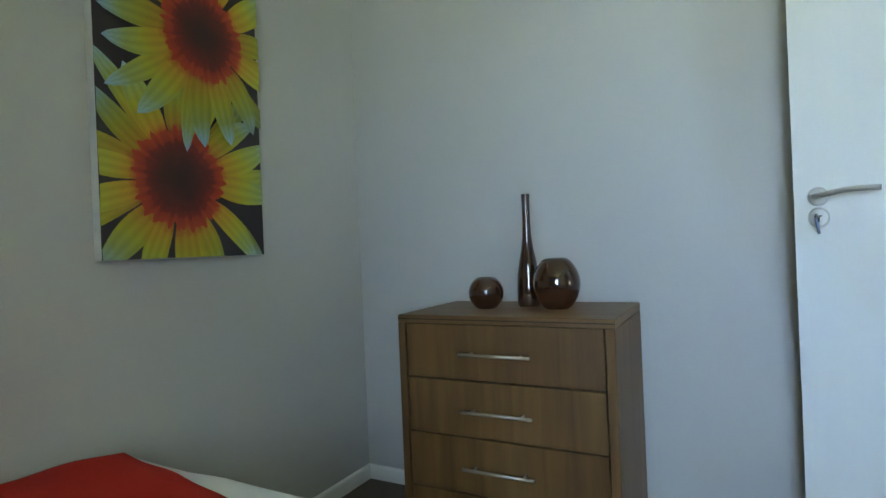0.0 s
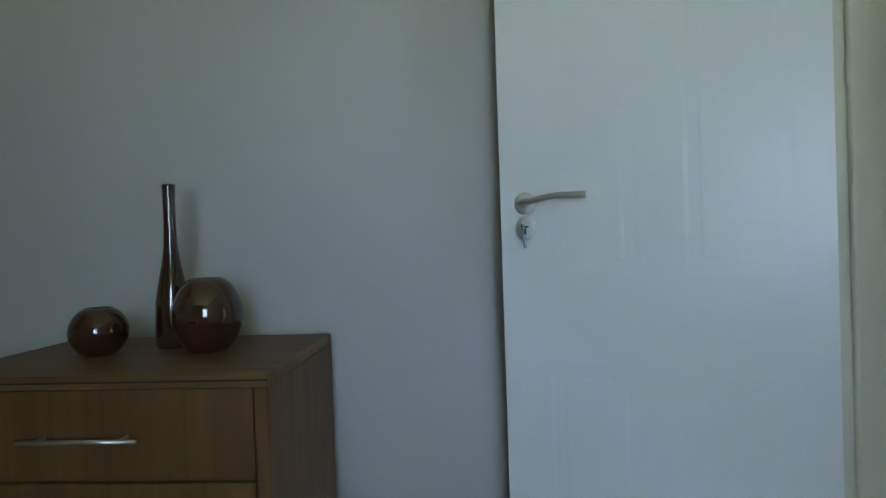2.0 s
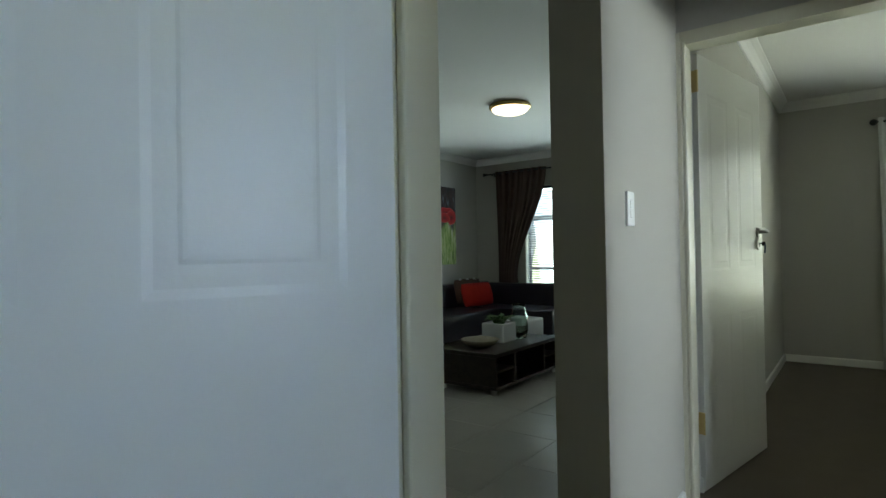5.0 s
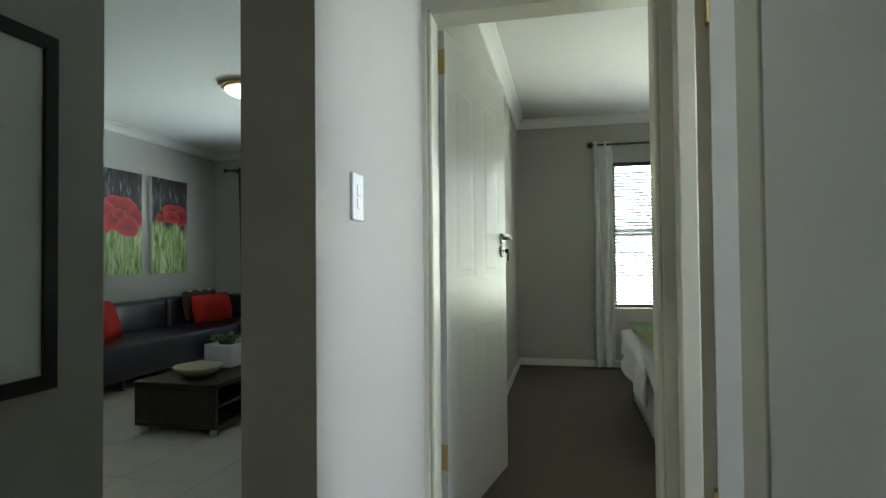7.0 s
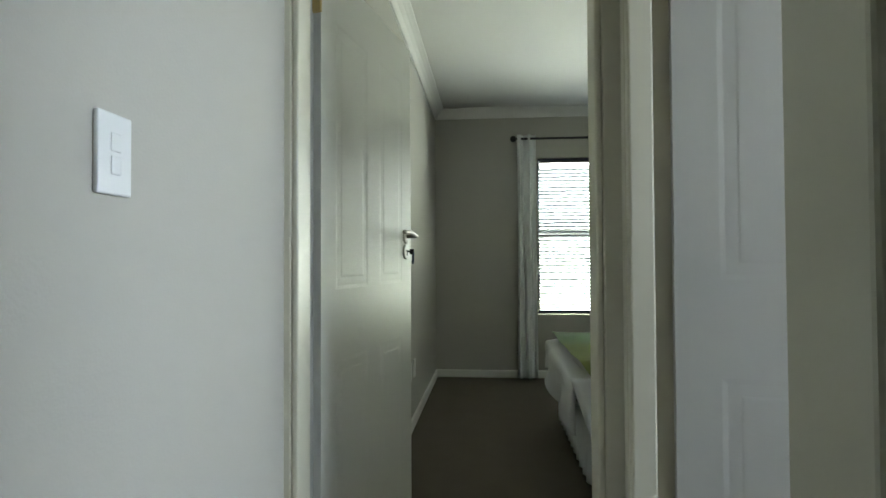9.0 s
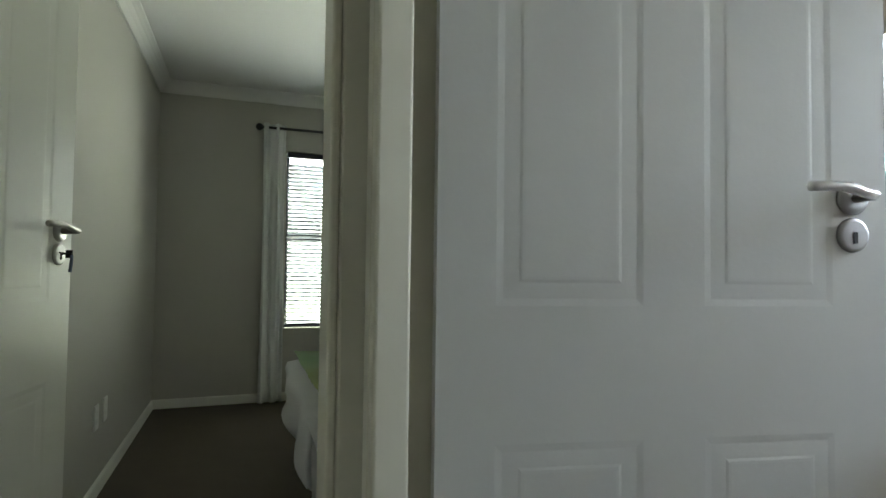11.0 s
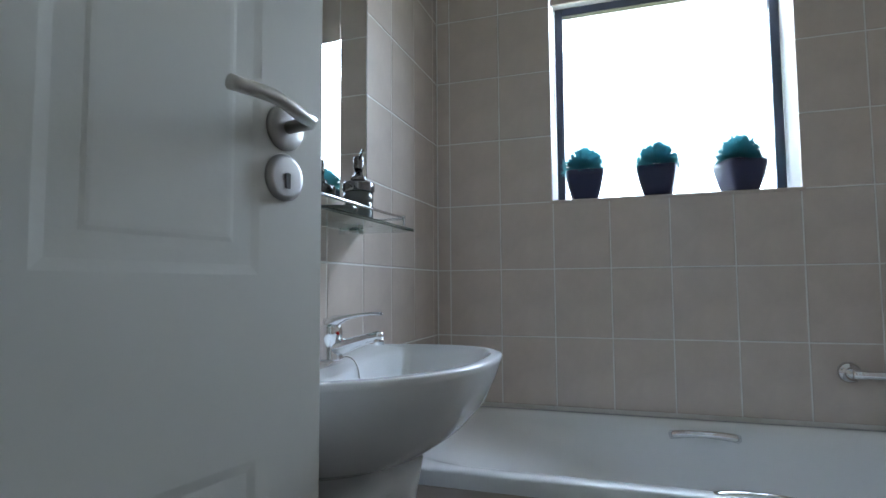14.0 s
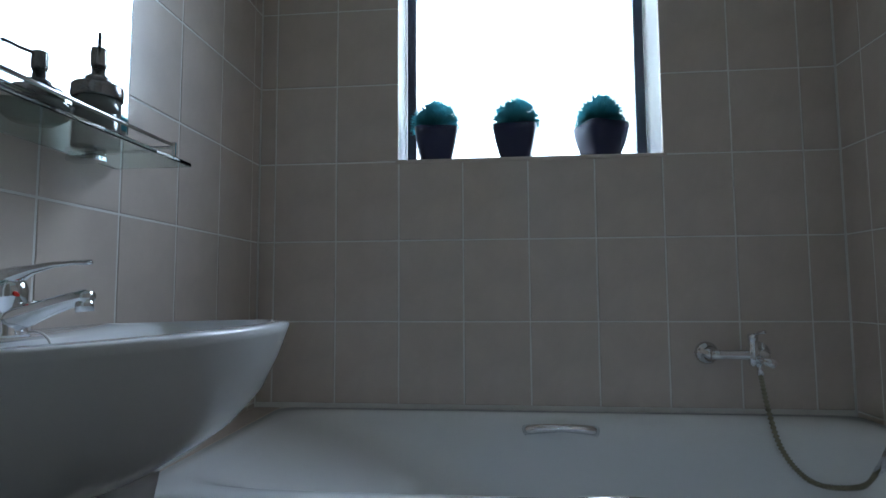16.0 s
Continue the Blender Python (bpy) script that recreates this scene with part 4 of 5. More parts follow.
cushion(5.2, 6.12, 0.575, 0.42, 0.40, 0.16, -18, 20, M_RED, "red fabric cushion leaning on the sofa back")


def coffee_table():
    x0, x1, y0, y1, zt = 4.0, 5.15, 4.12, 4.72, 0.335
    d = thing("coffee_table", 0, 0, 0, "low dark wood coffee table with open shelves", "coffee table")
    q = lambda nm, b, bev=0.003: part(nm, box(*b, bev, 1), M_WENGE, d)
    q("tabletop", (x0, x1, y0, y1, zt - 0.03, zt))
    q("base_board", (x0, x1, y0, y1, 0.05, 0.075))
    q("end_panel", (x0, x0 + 0.025, y0, y1, 0.0755, zt - 0.0305))
    q("end_panel", (x1 - 0.025, x1, y0, y1, 0.0755, zt - 0.0305))
    q("divider", (x0 + 0.3, x0 + 0.325, y0, y1, 0.0755, zt - 0.0305))
    q("divider", (x1 - 0.325, x1 - 0.3, y0, y1, 0.0755, zt - 0.0305))
    q("shelf", (x0 + 0.026, x0 + 0.299, y0 + 0.005, y1 - 0.005, 0.18, 0.2))
    q("shelf", (x1 - 0.299, x1 - 0.026, y0 + 0.005, y1 - 0.005, 0.18, 0.2))
    for x in (x0 + 0.05, x1 - 0.05):
        for y in (y0 + 0.05, y1 - 0.05):
            part("foot", tube([(x, y, 0), (x, y, 0.052)], 0.025, 14), M_STEEL, d, "steel foot")
    return d


coffee_table()
o = part("bowl", lathe([(0, 0), (0.07, 0), (0.13, 0.03), (0.165, 0.07), (0.16, 0.072), (0.125, 0.036), (0.06, 0.01), (0, 0.01)], 36), mat("stone_bowl", (0.3, 0.27, 0.2), 0.6, vary=0.2), None, "", True)
o.matrix_basis = pose(4.24, 4.42, 0.335)
tagged(o, "wide shallow beige bowl on the coffee table", "bowl")


def leaf_blade(bm, base, tip, bend, w):
    a, c = Vector(base), Vector(tip)
    b = (a + c) / 2 + Vector(bend)
    pts = arc(a, b, c, 5)
    side = (c - a).cross(Vector((0, 0, 1)))
    side = side.normalized() if side.length > 1e-6 else Vector((1, 0, 0))
    prev = None
    for i, p in enumerate(pts):
        hw = w * (1 - i / 5) ** 0.7 + 0.0004
        cur = (bm.verts.new(p - side * hw), bm.verts.new(p + Vector((0, 0, hw * 0.5))), bm.verts.new(p + side * hw))
        if prev:
            bm.faces.new((prev[0], prev[1], cur[1], cur[0]))
            bm.faces.new((prev[1], prev[2], cur[2], cur[1]))
        prev = cur


def table_plant():
    d = thing("potted_plant", 4.62, 4.46, 0.335, "green leafy plant in a white square pot", "plant")
    pot = box(-0.115, 0.115, -0.115, 0.115, 0, 0.17, 0.012, 3)
    top = max((f for f in pot.faces if f.normal.z > 0.9), key=lambda f: f.calc_area())
    bmesh.ops.inset_region(pot, faces=[top], thickness=0.008)
    bmesh.ops.translate(pot, vec=(0, 0, -0.03), verts=top.verts[:])
    part("pot", pot, M_CERAMIC, d, "white square pot")
    part("soil", box(-0.1, 0.1, -0.1, 0.1, 0.141, 0.146), M_BLACK, d, "dark soil")
    rng = random.Random(2)
    bm = bmesh.new()
    for k in range(90):
        a, r, zz = rng.random() * 6.28, 0.07 + 0.09 * rng.random(), 0.17 + 0.07 * rng.random()
        ox, oy = 0.06 * (rng.random() - 0.5), 0.06 * (rng.random() - 0.5)
        leaf_blade(bm, (ox, oy, 0.142), (ox + r * math.cos(a), oy + r * math.sin(a), zz), (0, 0, 0.06), 0.014)
    part("leaves", bm, mat("plant_green", (0.07, 0.17, 0.05), 0.5, vary=0.3), d)
    return d


table_plant()
o = part("glass_vase", lathe([(0, 0), (0.06, 0), (0.075, 0.05), (0.07, 0.14), (0.05, 0.2), (0.058, 0.23), (0.054, 0.23), (0.046, 0.2), (0.066, 0.14), (0.07, 0.05), (0, 0.01)], 32), M_GLASS, None, "", True)
o.matrix_basis = pose(4.88, 4.40, 0.335) @ Matrix.Diagonal((1.15, 1.15, 1.4, 1.0))
tagged(o, "clear glass vase on the coffee table", "vase")
soft = soft_block("side_box", 5.6, 6.1, 4.75, 5.15, 0.0, 0.38, M_LINEN, 0.03)
soft.name = "ottoman"
tagged(soft, "white padded ottoman beside the coffee table", "ottoman")


def poppy_print(name):
    m = bpy.data.materials.new(name)
    m.use_nodes = True
    nt = m.node_tree
    b = nt.nodes["Principled BSDF"]
    b.inputs["Roughness"].default_value = 0.6
    tc = nt.nodes.new("ShaderNodeTexCoord")
    sep = nt.nodes.new("ShaderNodeSeparateXYZ")
    nt.links.new(tc.outputs["Generated"], sep.inputs[0])
    mp = nt.nodes.new("ShaderNodeMapping")
    mp.inputs["Scale"].default_value = (11, 3.6, 1)
    nt.links.new(tc.outputs["Generated"], mp.inputs["Vector"])
    n = nt.nodes.new("ShaderNodeTexNoise")
    n.inputs["Scale"].default_value, n.inputs["Detail"].default_value, n.inputs["Distortion"].default_value = 1.3, 6, 0.9
    nt.links.new(mp.outputs[0], n.inputs["Vector"])

    def ramp(*stops):
        cr = nt.nodes.new("ShaderNodeValToRGB")
        el = cr.color_ramp.elements
        el[0].position, el[0].color = stops[0][0], (*stops[0][1], 1)
        el[1].position, el[1].color = stops[-1][0], (*stops[-1][1], 1)
        for p, c in stops[1:-1]:
            e = el.new(p)
            e.color = (*c, 1)
        nt.links.new(n.outputs["Fac"], cr.inputs[0])
        return cr.outputs[0]

    grass = ramp((0.28, (0.05, 0.10, 0.03)), (0.40, (0.15, 0.27, 0.05)), (0.5, (0.31, 0.41, 0.13)), (0.6, (0.46, 0.52, 0.26)), (0.7, (0.55, 0.60, 0.45)))
    wood_dark = ramp((0.3, (0.012, 0.010, 0.014)), (0.46, (0.03, 0.02, 0.022)), (0.56, (0.06, 0.03, 0.03)), (0.62, (0.05, 0.07, 0.09)), (0.72, (0.24, 0.28, 0.33)))
    n4 = nt.nodes.new("ShaderNodeTexNoise")
    n4.inputs["Scale"].default_value, n4.inputs["Detail"].default_value = 5, 3
    nt.links.new(tc.outputs["Generated"], n4.inputs["Vector"])
    ad = nt.nodes.new("ShaderNodeMath")
    ad.operation = "MULTIPLY_ADD"
    ad.inputs[1].default_value = 0.35
    nt.links.new(n4.outputs["Fac"], ad.inputs[0])
    nt.links.new(sep.outputs["Y"], ad.inputs[2])
    edge = nt.nodes.new("ShaderNodeMapRange")
    edge.inputs["From Min"].default_value, edge.inputs["From Max"].default_value = 0.62, 0.74
    nt.links.new(ad.outputs[0], edge.inputs["Value"])
    mx = nt.nodes.new("ShaderNodeMix")
    mx.data_type = "RGBA"
    nt.links.new(edge.outputs[0], mx.inputs["Factor"])
    nt.links.new(grass, mx.inputs["A"])
    nt.links.new(wood_dark, mx.inputs["B"])
    nt.links.new(mx.outputs["Result"], b.inputs["Base Color"])
    return m


M_POPPY = poppy_print("poppy_field_print")
M_POPPY_RED = ramp_print("poppy_red_print", [(0.0, (0.10, 0.004, 0.006)), (0.3, (0.30, 0.006, 0.010)), (0.75, (0.50, 0.010, 0.014)), (0.97, (0.58, 0.03, 0.03)), (1.0, (0.62, 0.14, 0.13))], 0.35)


def poppy_canvas(x, lobes, label):
    w, h, dp = 0.60, 1.12, 0.04
    d = canvas("poppy_canvas", w, h, M_POPPY, label, dp)
    bm = bmesh.new()
    uv = bm.loops.layers.uv.new("UVMap")
    for k, (cx, cy, rx, ry) in enumerate(lobes):
        n = 28
        zz = dp + 0.0015 + 0.0008 * k
        rim = []
        for i in range(n):
            a = 2 * math.pi * i / n
            s = 1 + 0.08 * math.sin(3 * a + k) + 0.05 * math.sin(7 * a + 2 * k)
            rim.append((cx + rx * s * math.cos(a), cy + ry * s * math.sin(a), zz))
        for i in range(n):
            f = bm.faces.new([bm.verts.new((cx, cy, zz)), bm.verts.new(rim[i]), bm.verts.new(rim[(i + 1) % n])])
            for lp, t in zip(f.loops, ((0.5, 0.0), (0.5, 1.0), (0.5, 1.0))):
                lp[uv].uv = t
    part("poppy", clip_mesh(bm, w / 2 - 0.002, h / 2 - 0.002), M_POPPY_RED, d, "red printed poppy")
    d.matrix_basis = Matrix.Translation((x, LR_N - 0.001, 0.98 + h / 2)) @ Matrix(((1, 0, 0, 0), (0, 0, -1, 0), (0, 1, 0, 0), (0, 0, 0, 1)))
    return d


poppy_canvas(6.62, ((0.07, 0.17, 0.2, 0.10), (0.19, 0.12, 0.12, 0.10), (-0.10, 0.09, 0.15, 0.045), (0.02, 0.11, 0.13, 0.07)), "canvas print of a red poppy over green grass")
poppy_canvas(5.87, ((-0.02, 0.14, 0.24, 0.15), (-0.18, 0.05, 0.11, 0.16), (0.19, 0.06, 0.11, 0.12), (-0.06, 0.02, 0.17, 0.12), (0.09, -0.04, 0.16, 0.11), (-0.02, 0.08, 0.09, 0.06)), "canvas print of a large red poppy over grass")


# ---- second bedroom ----
M_THROW = ramp_print("green_throw", [(0.0, (0.14, 0.26, 0.08)), (0.2, (0.20, 0.36, 0.13)), (0.42, (0.28, 0.37, 0.07)), (0.62, (0.3, 0.36, 0.04)), (0.8, (0.15, 0.22, 0.04)), (1.0, (0.07, 0.13, 0.03))], 0.05)


def bed_two():
    d = thing("bed", 0, 0, 0, "bed with a white duvet and a green striped throw", "bed")
    x0, x1, y0, y1 = 4.12, 5.40, -0.6, 1.49
    part("base", box(x0 + 0.04, x1 - 0.04, y0, y1 - 0.05, 0.08, 0.34, 0.01, 2), M_LEATHER, d, "dark bed base")
    for sx in (x0 + 0.12, x1 - 0.12):
        for sy in (y0 + 0.12, y1 - 0.15):
            part("leg", tube([(sx, sy, 0), (sx, sy, 0.085)], 0.03, 14), M_DARK, d)
    soft_block("mattress", x0 + 0.02, x1 - 0.02, y0, y1 - 0.02, 0.342, 0.56, M_LINEN, 0.06, parent=d, label="white mattress")

    def duvet(u, v):
        # over the top, down over the foot
        x = x0 - 0.03 + (x1 - x0 + 0.06) * u
        s = v * 2.62
        top = 2.03
        nz = noise.noise(Vector((x * 3, s * 3, 1.7)))
        if s < top:
            y, z = y0 + s, 0.59
            k = max(0.0, (s - top + 0.12) / 0.12)
            z -= 0.035 * k * k
            y -= 0.01 * k
        else:
            q = s - top
            y, z = y1 + 0.035 + 0.03 * min(1, q / 0.1) + 0.035 * math.sin(x * 9 + 1) * q * 1.6, 0.555 - q * (0.44 - 0.12 * u + 0.05 * math.sin(x * 7.0))
        return (x, y + 0.02 * nz * (1 if s > top else 0), z + 0.02 * nz)
    def side_hang(u, v):
        y = y0 + 0.1 + (y1 - y0 - 0.03) * u - 0.17 * u * u * v
        puff = 0.03 * noise.noise(Vector((y * 3.5, v * 2.2, 4.0)))
        return (x0 - 0.04 - 0.045 * math.sin(math.pi * min(1, v * 2) / 2) + puff + 0.022 * math.sin(y * 11) * v, y, 0.57 - 0.5 * v * (1 + 0.05 * math.sin(y * 6)))
    part("duvet_side", grid_sheet(50, 18, side_hang, 0.012), M_LINEN, d, "white duvet hanging over the side", True)
    part("duvet", grid_sheet(44, 60, duvet, 0.02), M_LINEN, d, "white duvet hanging over the foot", True)

    def valance(u, v):
        x = x0 + 0.05 + (x1 - x0 - 0.1) * u
        return (x, y1 - 0.035 + 0.012 * math.sin(x * 60), 0.33 - 0.29 * v)
    part("valance", grid_sheet(120, 4, valance, 0.003), M_SHEER, d, "gathered white valance", True)

    bm = bmesh.new()
    uv = bm.loops.layers.uv.new("UVMap")
    n, m = 30, 22

    def P(i, j):
        u, v = i / n, j / m
        y = 0.70 + 0.80 * v
        s = u * (x1 - x0 + 0.5)
        if s < x1 - x0 - 0.02:
            x, z = x1 - 0.01 - s, 0.622
        else:
            q = s - (x1 - x0 - 0.02)
            x, z = x0 + 0.01 - 0.115 * min(1, q / 0.06), 0.622 - q * 0.8
            y -= 0.55 * q * v
        nz = noise.noise(Vector((x * 3, y * 3, 1.7)))
        return (x, y, z + 0.02 * nz + 0.004 * math.sin(u * 90))
    vs = [[bm.verts.new(P(i, j)) for j in range(m + 1)] for i in range(n + 1)]
    for i in range(n):
        for j in range(m):
            f = bm.faces.new((vs[i][j], vs[i + 1][j], vs[i + 1][j + 1], vs[i][j + 1]))
            for lp, (a, b) in zip(f.loops, ((i, j), (i + 1, j), (i + 1, j + 1), (i, j + 1))):
                lp[uv].uv = (b / m, a / n)
    bmesh.ops.solidify(bm, geom=bm.faces[:], thickness=0.01)
    part("throw", bm, M_THROW, d, "green and yellow striped throw", True)
    soft_block("pillow", x0 + 0.1, x1 - 0.1, y0 + 0.02, y0 + 0.42, 0.60, 0.72, M_LINEN, 0.05, parent=d, seed=6, label="white pillow")
    return d


bed_two()


# ---- bathroom ----
def bathtub():
    d = thing("bathtub", 0, 0, 0, "white acrylic bathtub built in along the tiled wall", "bathtub")
    x0, x1, y0, y1, zt = BA_W + 0.004, BA_E - 0.085, BA_S + 0.004, 0.05, 0.60
    bm = bmesh.new()
    n = 64
    cx, cy = (x0 + x1) / 2, (y0 + y1) / 2

    def ring(hx, hy, z, e, back=0.0):
        vs = []
        for i in range(n):
            a = 2 * math.pi * (i + 0.5) / n
            c, s = math.cos(a), math.sin(a)
            vs.append(bm.verts.new((cx + (hx - (back if c > 0 else 0.0)) * math.copysign(abs(c) ** e, c), cy + hy * math.copysign(abs(s) ** e, s), z)))
        return vs
    hx, hy = (x1 - x0) / 2, (y1 - y0) / 2
    rings = [ring(hx, hy, zt - 0.04, 0.06), ring(hx, hy, zt - 0.006, 0.06), ring(hx - 0.006, hy - 0.006, zt, 0.08), ring(hx - 0.045, hy - 0.045, zt, 0.22), ring(hx - 0.06, hy - 0.055, zt - 0.006, 0.3),
             ring(hx - 0.075, hy - 0.068, zt - 0.026, 0.36, 0.055), ring(hx - 0.095, hy - 0.078, zt - 0.085, 0.4, 0.23), ring(hx - 0.13, hy - 0.09, zt - 0.18, 0.45, 0.38), ring(hx - 0.19, hy - 0.12, zt - 0.33, 0.5, 0.46), ring(hx - 0.26, hy - 0.17, zt - 0.40, 0.55, 0.48),
             ring(hx - 0.4, hy - 0.26, zt - 0.415, 0.6, 0.44)]
    for a, b in zip(rings, rings[1:]):
        for i in range(n):
            bm.faces.new((a[i], a[(i + 1) % n], b[(i + 1) % n], b[i]))
    bm.faces.new(rings[-1])
    bmesh.ops.recalc_face_normals(bm, faces=bm.faces[:])
    for f in bm.faces:
        f.normal_update()
    part("tub", bm, M_ACRYLIC, d, "", True)
    part("apron", box(x0, x1, y1 - 0.03, y1 - 0.008, 0, zt - 0.042, 0.004, 1), M_TILE, d, "tiled front panel")
    for (yy, sgn) in ((y0 + 0.085, 1), (y1 - 0.036, -1)):
        xc = 1.998 if sgn > 0 else 1.97
        zc = 0.568 if sgn > 0 else zt - 0.006
        if sgn > 0:
            pts = arc((xc - 0.1, yy - 0.015, zc - 0.01), (xc, yy + 0.05, zc + 0.02), (xc + 0.1, yy - 0.015, zc - 0.01), 14)
        else:
            pts = arc((xc - 0.085, yy + 0.004, zc - 0.006), (xc, yy - 0.01, zc + 0.012), (xc + 0.085, yy + 0.004, zc - 0.006), 14)
        bm = tube(pts, 0.009, 12, None, [0.011 + 0.004 * abs(k - 7) / 7 for k in range(15)])
        part("grip", bm, M_CHROME, d, "chrome grip handle", True)
    return d


bathtub()
struct("bath_ledge", box(BA_E - 0.083, BA_E - 0.001, BA_S + 0.001, 0.045, 0, 0.597, 0.002, 1), M_TILE, "narrow tiled ledge at the end of the bathtub", "ledge")


def basin():
    d = thing("pedestal_basin", 0, 0, 0, "white ceramic pedestal basin on the tiled wall", "basin")
    xw, cy, zt = BA_E - 0.002, 0.305, 0.895
    bm = bmesh.new()
    n = 56

    def ring(front, half, z, back=0.0, e=0.8):
        """Half oval that reaches out from the wall: front = depth, half = half width."""
        vs = []
        for i in range(n):
            a = math.pi * i / (n - 1)
            c, s = math.cos(a), math.sin(a)
            yy = cy + 1.13 * half * math.copysign(abs(c) ** e, c)
            xx = xw - back - (front - back) * abs(s) ** e
            vs.append(bm.verts.new((xx, yy, z + 0.016 * s * max(0.0, (z - 0.70) / 0.195))))
        return vs
    outer = [ring(0.19, 0.12, 0.695), ring(0.27, 0.185, 0.706), ring(0.335, 0.226, 0.73), ring(0.388, 0.256, 0.765), ring(0.425, 0.278, 0.805), ring(0.448, 0.291, 0.85), ring(0.46, 0.298, 0.882), ring(0.463, 0.3, 0.892), ring(0.458, 0.297, zt)]
    inner = [ring(0.44, 0.282, zt + 0.001, 0.0), ring(0.43, 0.272, zt - 0.004, 0.13, 0.85), ring(0.415, 0.258, zt - 0.02, 0.15, 0.85), ring(0.37, 0.21, zt - 0.08, 0.17, 0.9), ring(0.32, 0.15, zt - 0.13, 0.2, 1.0), ring(0.27, 0.06, zt - 0.145, 0.24, 1.0)]
    seq = outer + inner
    for a, b in zip(seq, seq[1:]):
        for i in range(n - 1):
            bm.faces.new((a[i], a[i + 1], b[i + 1], b[i]))
    # back of the bowl and tap deck
    for a, b in zip(inner[1:], inner[2:]):
        bm.faces.new((a[n - 1], a[0], b[0], b[n - 1]))
    bm.faces.new((inner[0][n - 1], inner[0][0], inner[1][0], inner[1][n - 1]))
    bm.faces.new(list(inner[-1]))
    bm.faces.new(list(reversed(outer[0])))
    bmesh.ops.recalc_face_normals(bm, faces=bm.faces[:])
    part("bowl", bm, M_CERAMIC, d, "", True)
    ped = bmesh.new()
    lathe([(0.0, 0.0), (0.105, 0.0), (0.105, 0.02), (0.09, 0.06), (0.08, 0.3), (0.085, 0.5), (0.1, 0.64), (0.11, 0.70), (0, 0.70)], 40, ped, (xw - 0.18, cy, 0), 1.1, 1.2)
    part("pedestal", ped, M_CERAMIC, d, "", True)
    pl = tube([(xw - 0.13, cy + 0.1, 0.0), (xw - 0.13, cy + 0.1, 0.35), (xw - 0.09, cy + 0.09, 0.52)], 0.016, 12)
    part("waste_pipe", pl, M_BLACK, d, "dark waste pipe")
    ov = lathe([(0, 0), (0.011, 0), (0.011, 0.003), (0.006, 0.003), (0, 0.001)], 18)
    bmesh.ops.transform(ov, matrix=Matrix.Translation((xw - 0.172, cy, zt - 0.05)) @ Matrix.Rotation(radians(-80), 4, "Y"), verts=ov.verts[:])
    part("overflow", ov, M_CHROME, d, "chrome overflow ring")
    # Black disc laid on the ring to paint the hole's shade.
    hole = lathe([(0, 0.0031), (0.0058, 0.0031), (0.0058, 0.0036), (0, 0.0036)], 14)
    bmesh.ops.transform(hole, matrix=Matrix.Translation((xw - 0.172, cy, zt - 0.05)) @ Matrix.Rotation(radians(-80), 4, "Y"), verts=hole.verts[:])
    part("overflow_hole", hole, M_BLACK, d, "black disc for the shade in the overflow")
    return d


basin()


def basin_mixer():
    xb, yb, zb = 2.838, 0.30, 0.896
    d = thing("basin_mixer", xb, yb, zb, "chrome single-lever basin mixer tap", "tap")
    part("body", lathe([(0, 0), (0.028, 0), (0.028, 0.004), (0.0255, 0.009), (0.0235, 0.03), (0.0235, 0.052), (0.0245, 0.055), (0.025, 0.07), (0.023, 0.082), (0.015, 0.09), (0, 0.092)], 32), M_CHROME, d, "", True)
    part("spout", tube([(0.0, 0, 0.024), (-0.03, 0, 0.033), (-0.062, 0, 0.045), (-0.092, 0, 0.055), (-0.114, 0, 0.06), (-0.122, 0, 0.058)], 0.012, 16, None, [0.022, 0.0185, 0.0145, 0.0125, 0.0125, 0.0105]), M_CHROME, d, "", True)
    part("aerator", tube([(-0.113, 0, 0.056), (-0.115, 0, 0.038)], 0.0112, 16), M_CHROME, d, "", True)
    part("lever", tube([(0.006, 0, 0.084), (-0.014, 0, 0.095), (-0.036, 0, 0.103), (-0.068, 0, 0.110), (-0.098, 0, 0.113), (-0.116, 0, 0.1125), (-0.121, 0, 0.114)], 0.008, 12, None, [0.0195, 0.0145, 0.0072, 0.0046, 0.0036, 0.0038, 0.0034]), M_CHROME, d, "", True)
    dot = lathe([(0, 0), (0.005, 0), (0, 0.002)], 12)
    bmesh.ops.transform(dot, matrix=Matrix.Translation((-0.0235, 0.010, 0.066)) @ Matrix.Rotation(radians(-70), 4, "Y"), verts=dot.verts[:])
    part("indicator", dot, M_RED, d, "red warm-water dot")
    links = arc((-0.02, -0.012, 0.004), (-0.058, -0.015, 0.018), (-0.062, -0.015, -0.05), 44)
    part("chain", tube(links, 0.0022, 8, None, [0.0024 if k % 2 else 0.0011 for k in range(45)]), M_STEEL, d, "beaded plug chain", True)
    part("plug", tube([(-0.062, -0.015, -0.048), (-0.062, -0.015, -0.06)], 0.006, 10), M_BLACK, d, "black rubber plug")
    d.scale = (1.0, 1.0, 0.88)
    return d


basin_mixer()


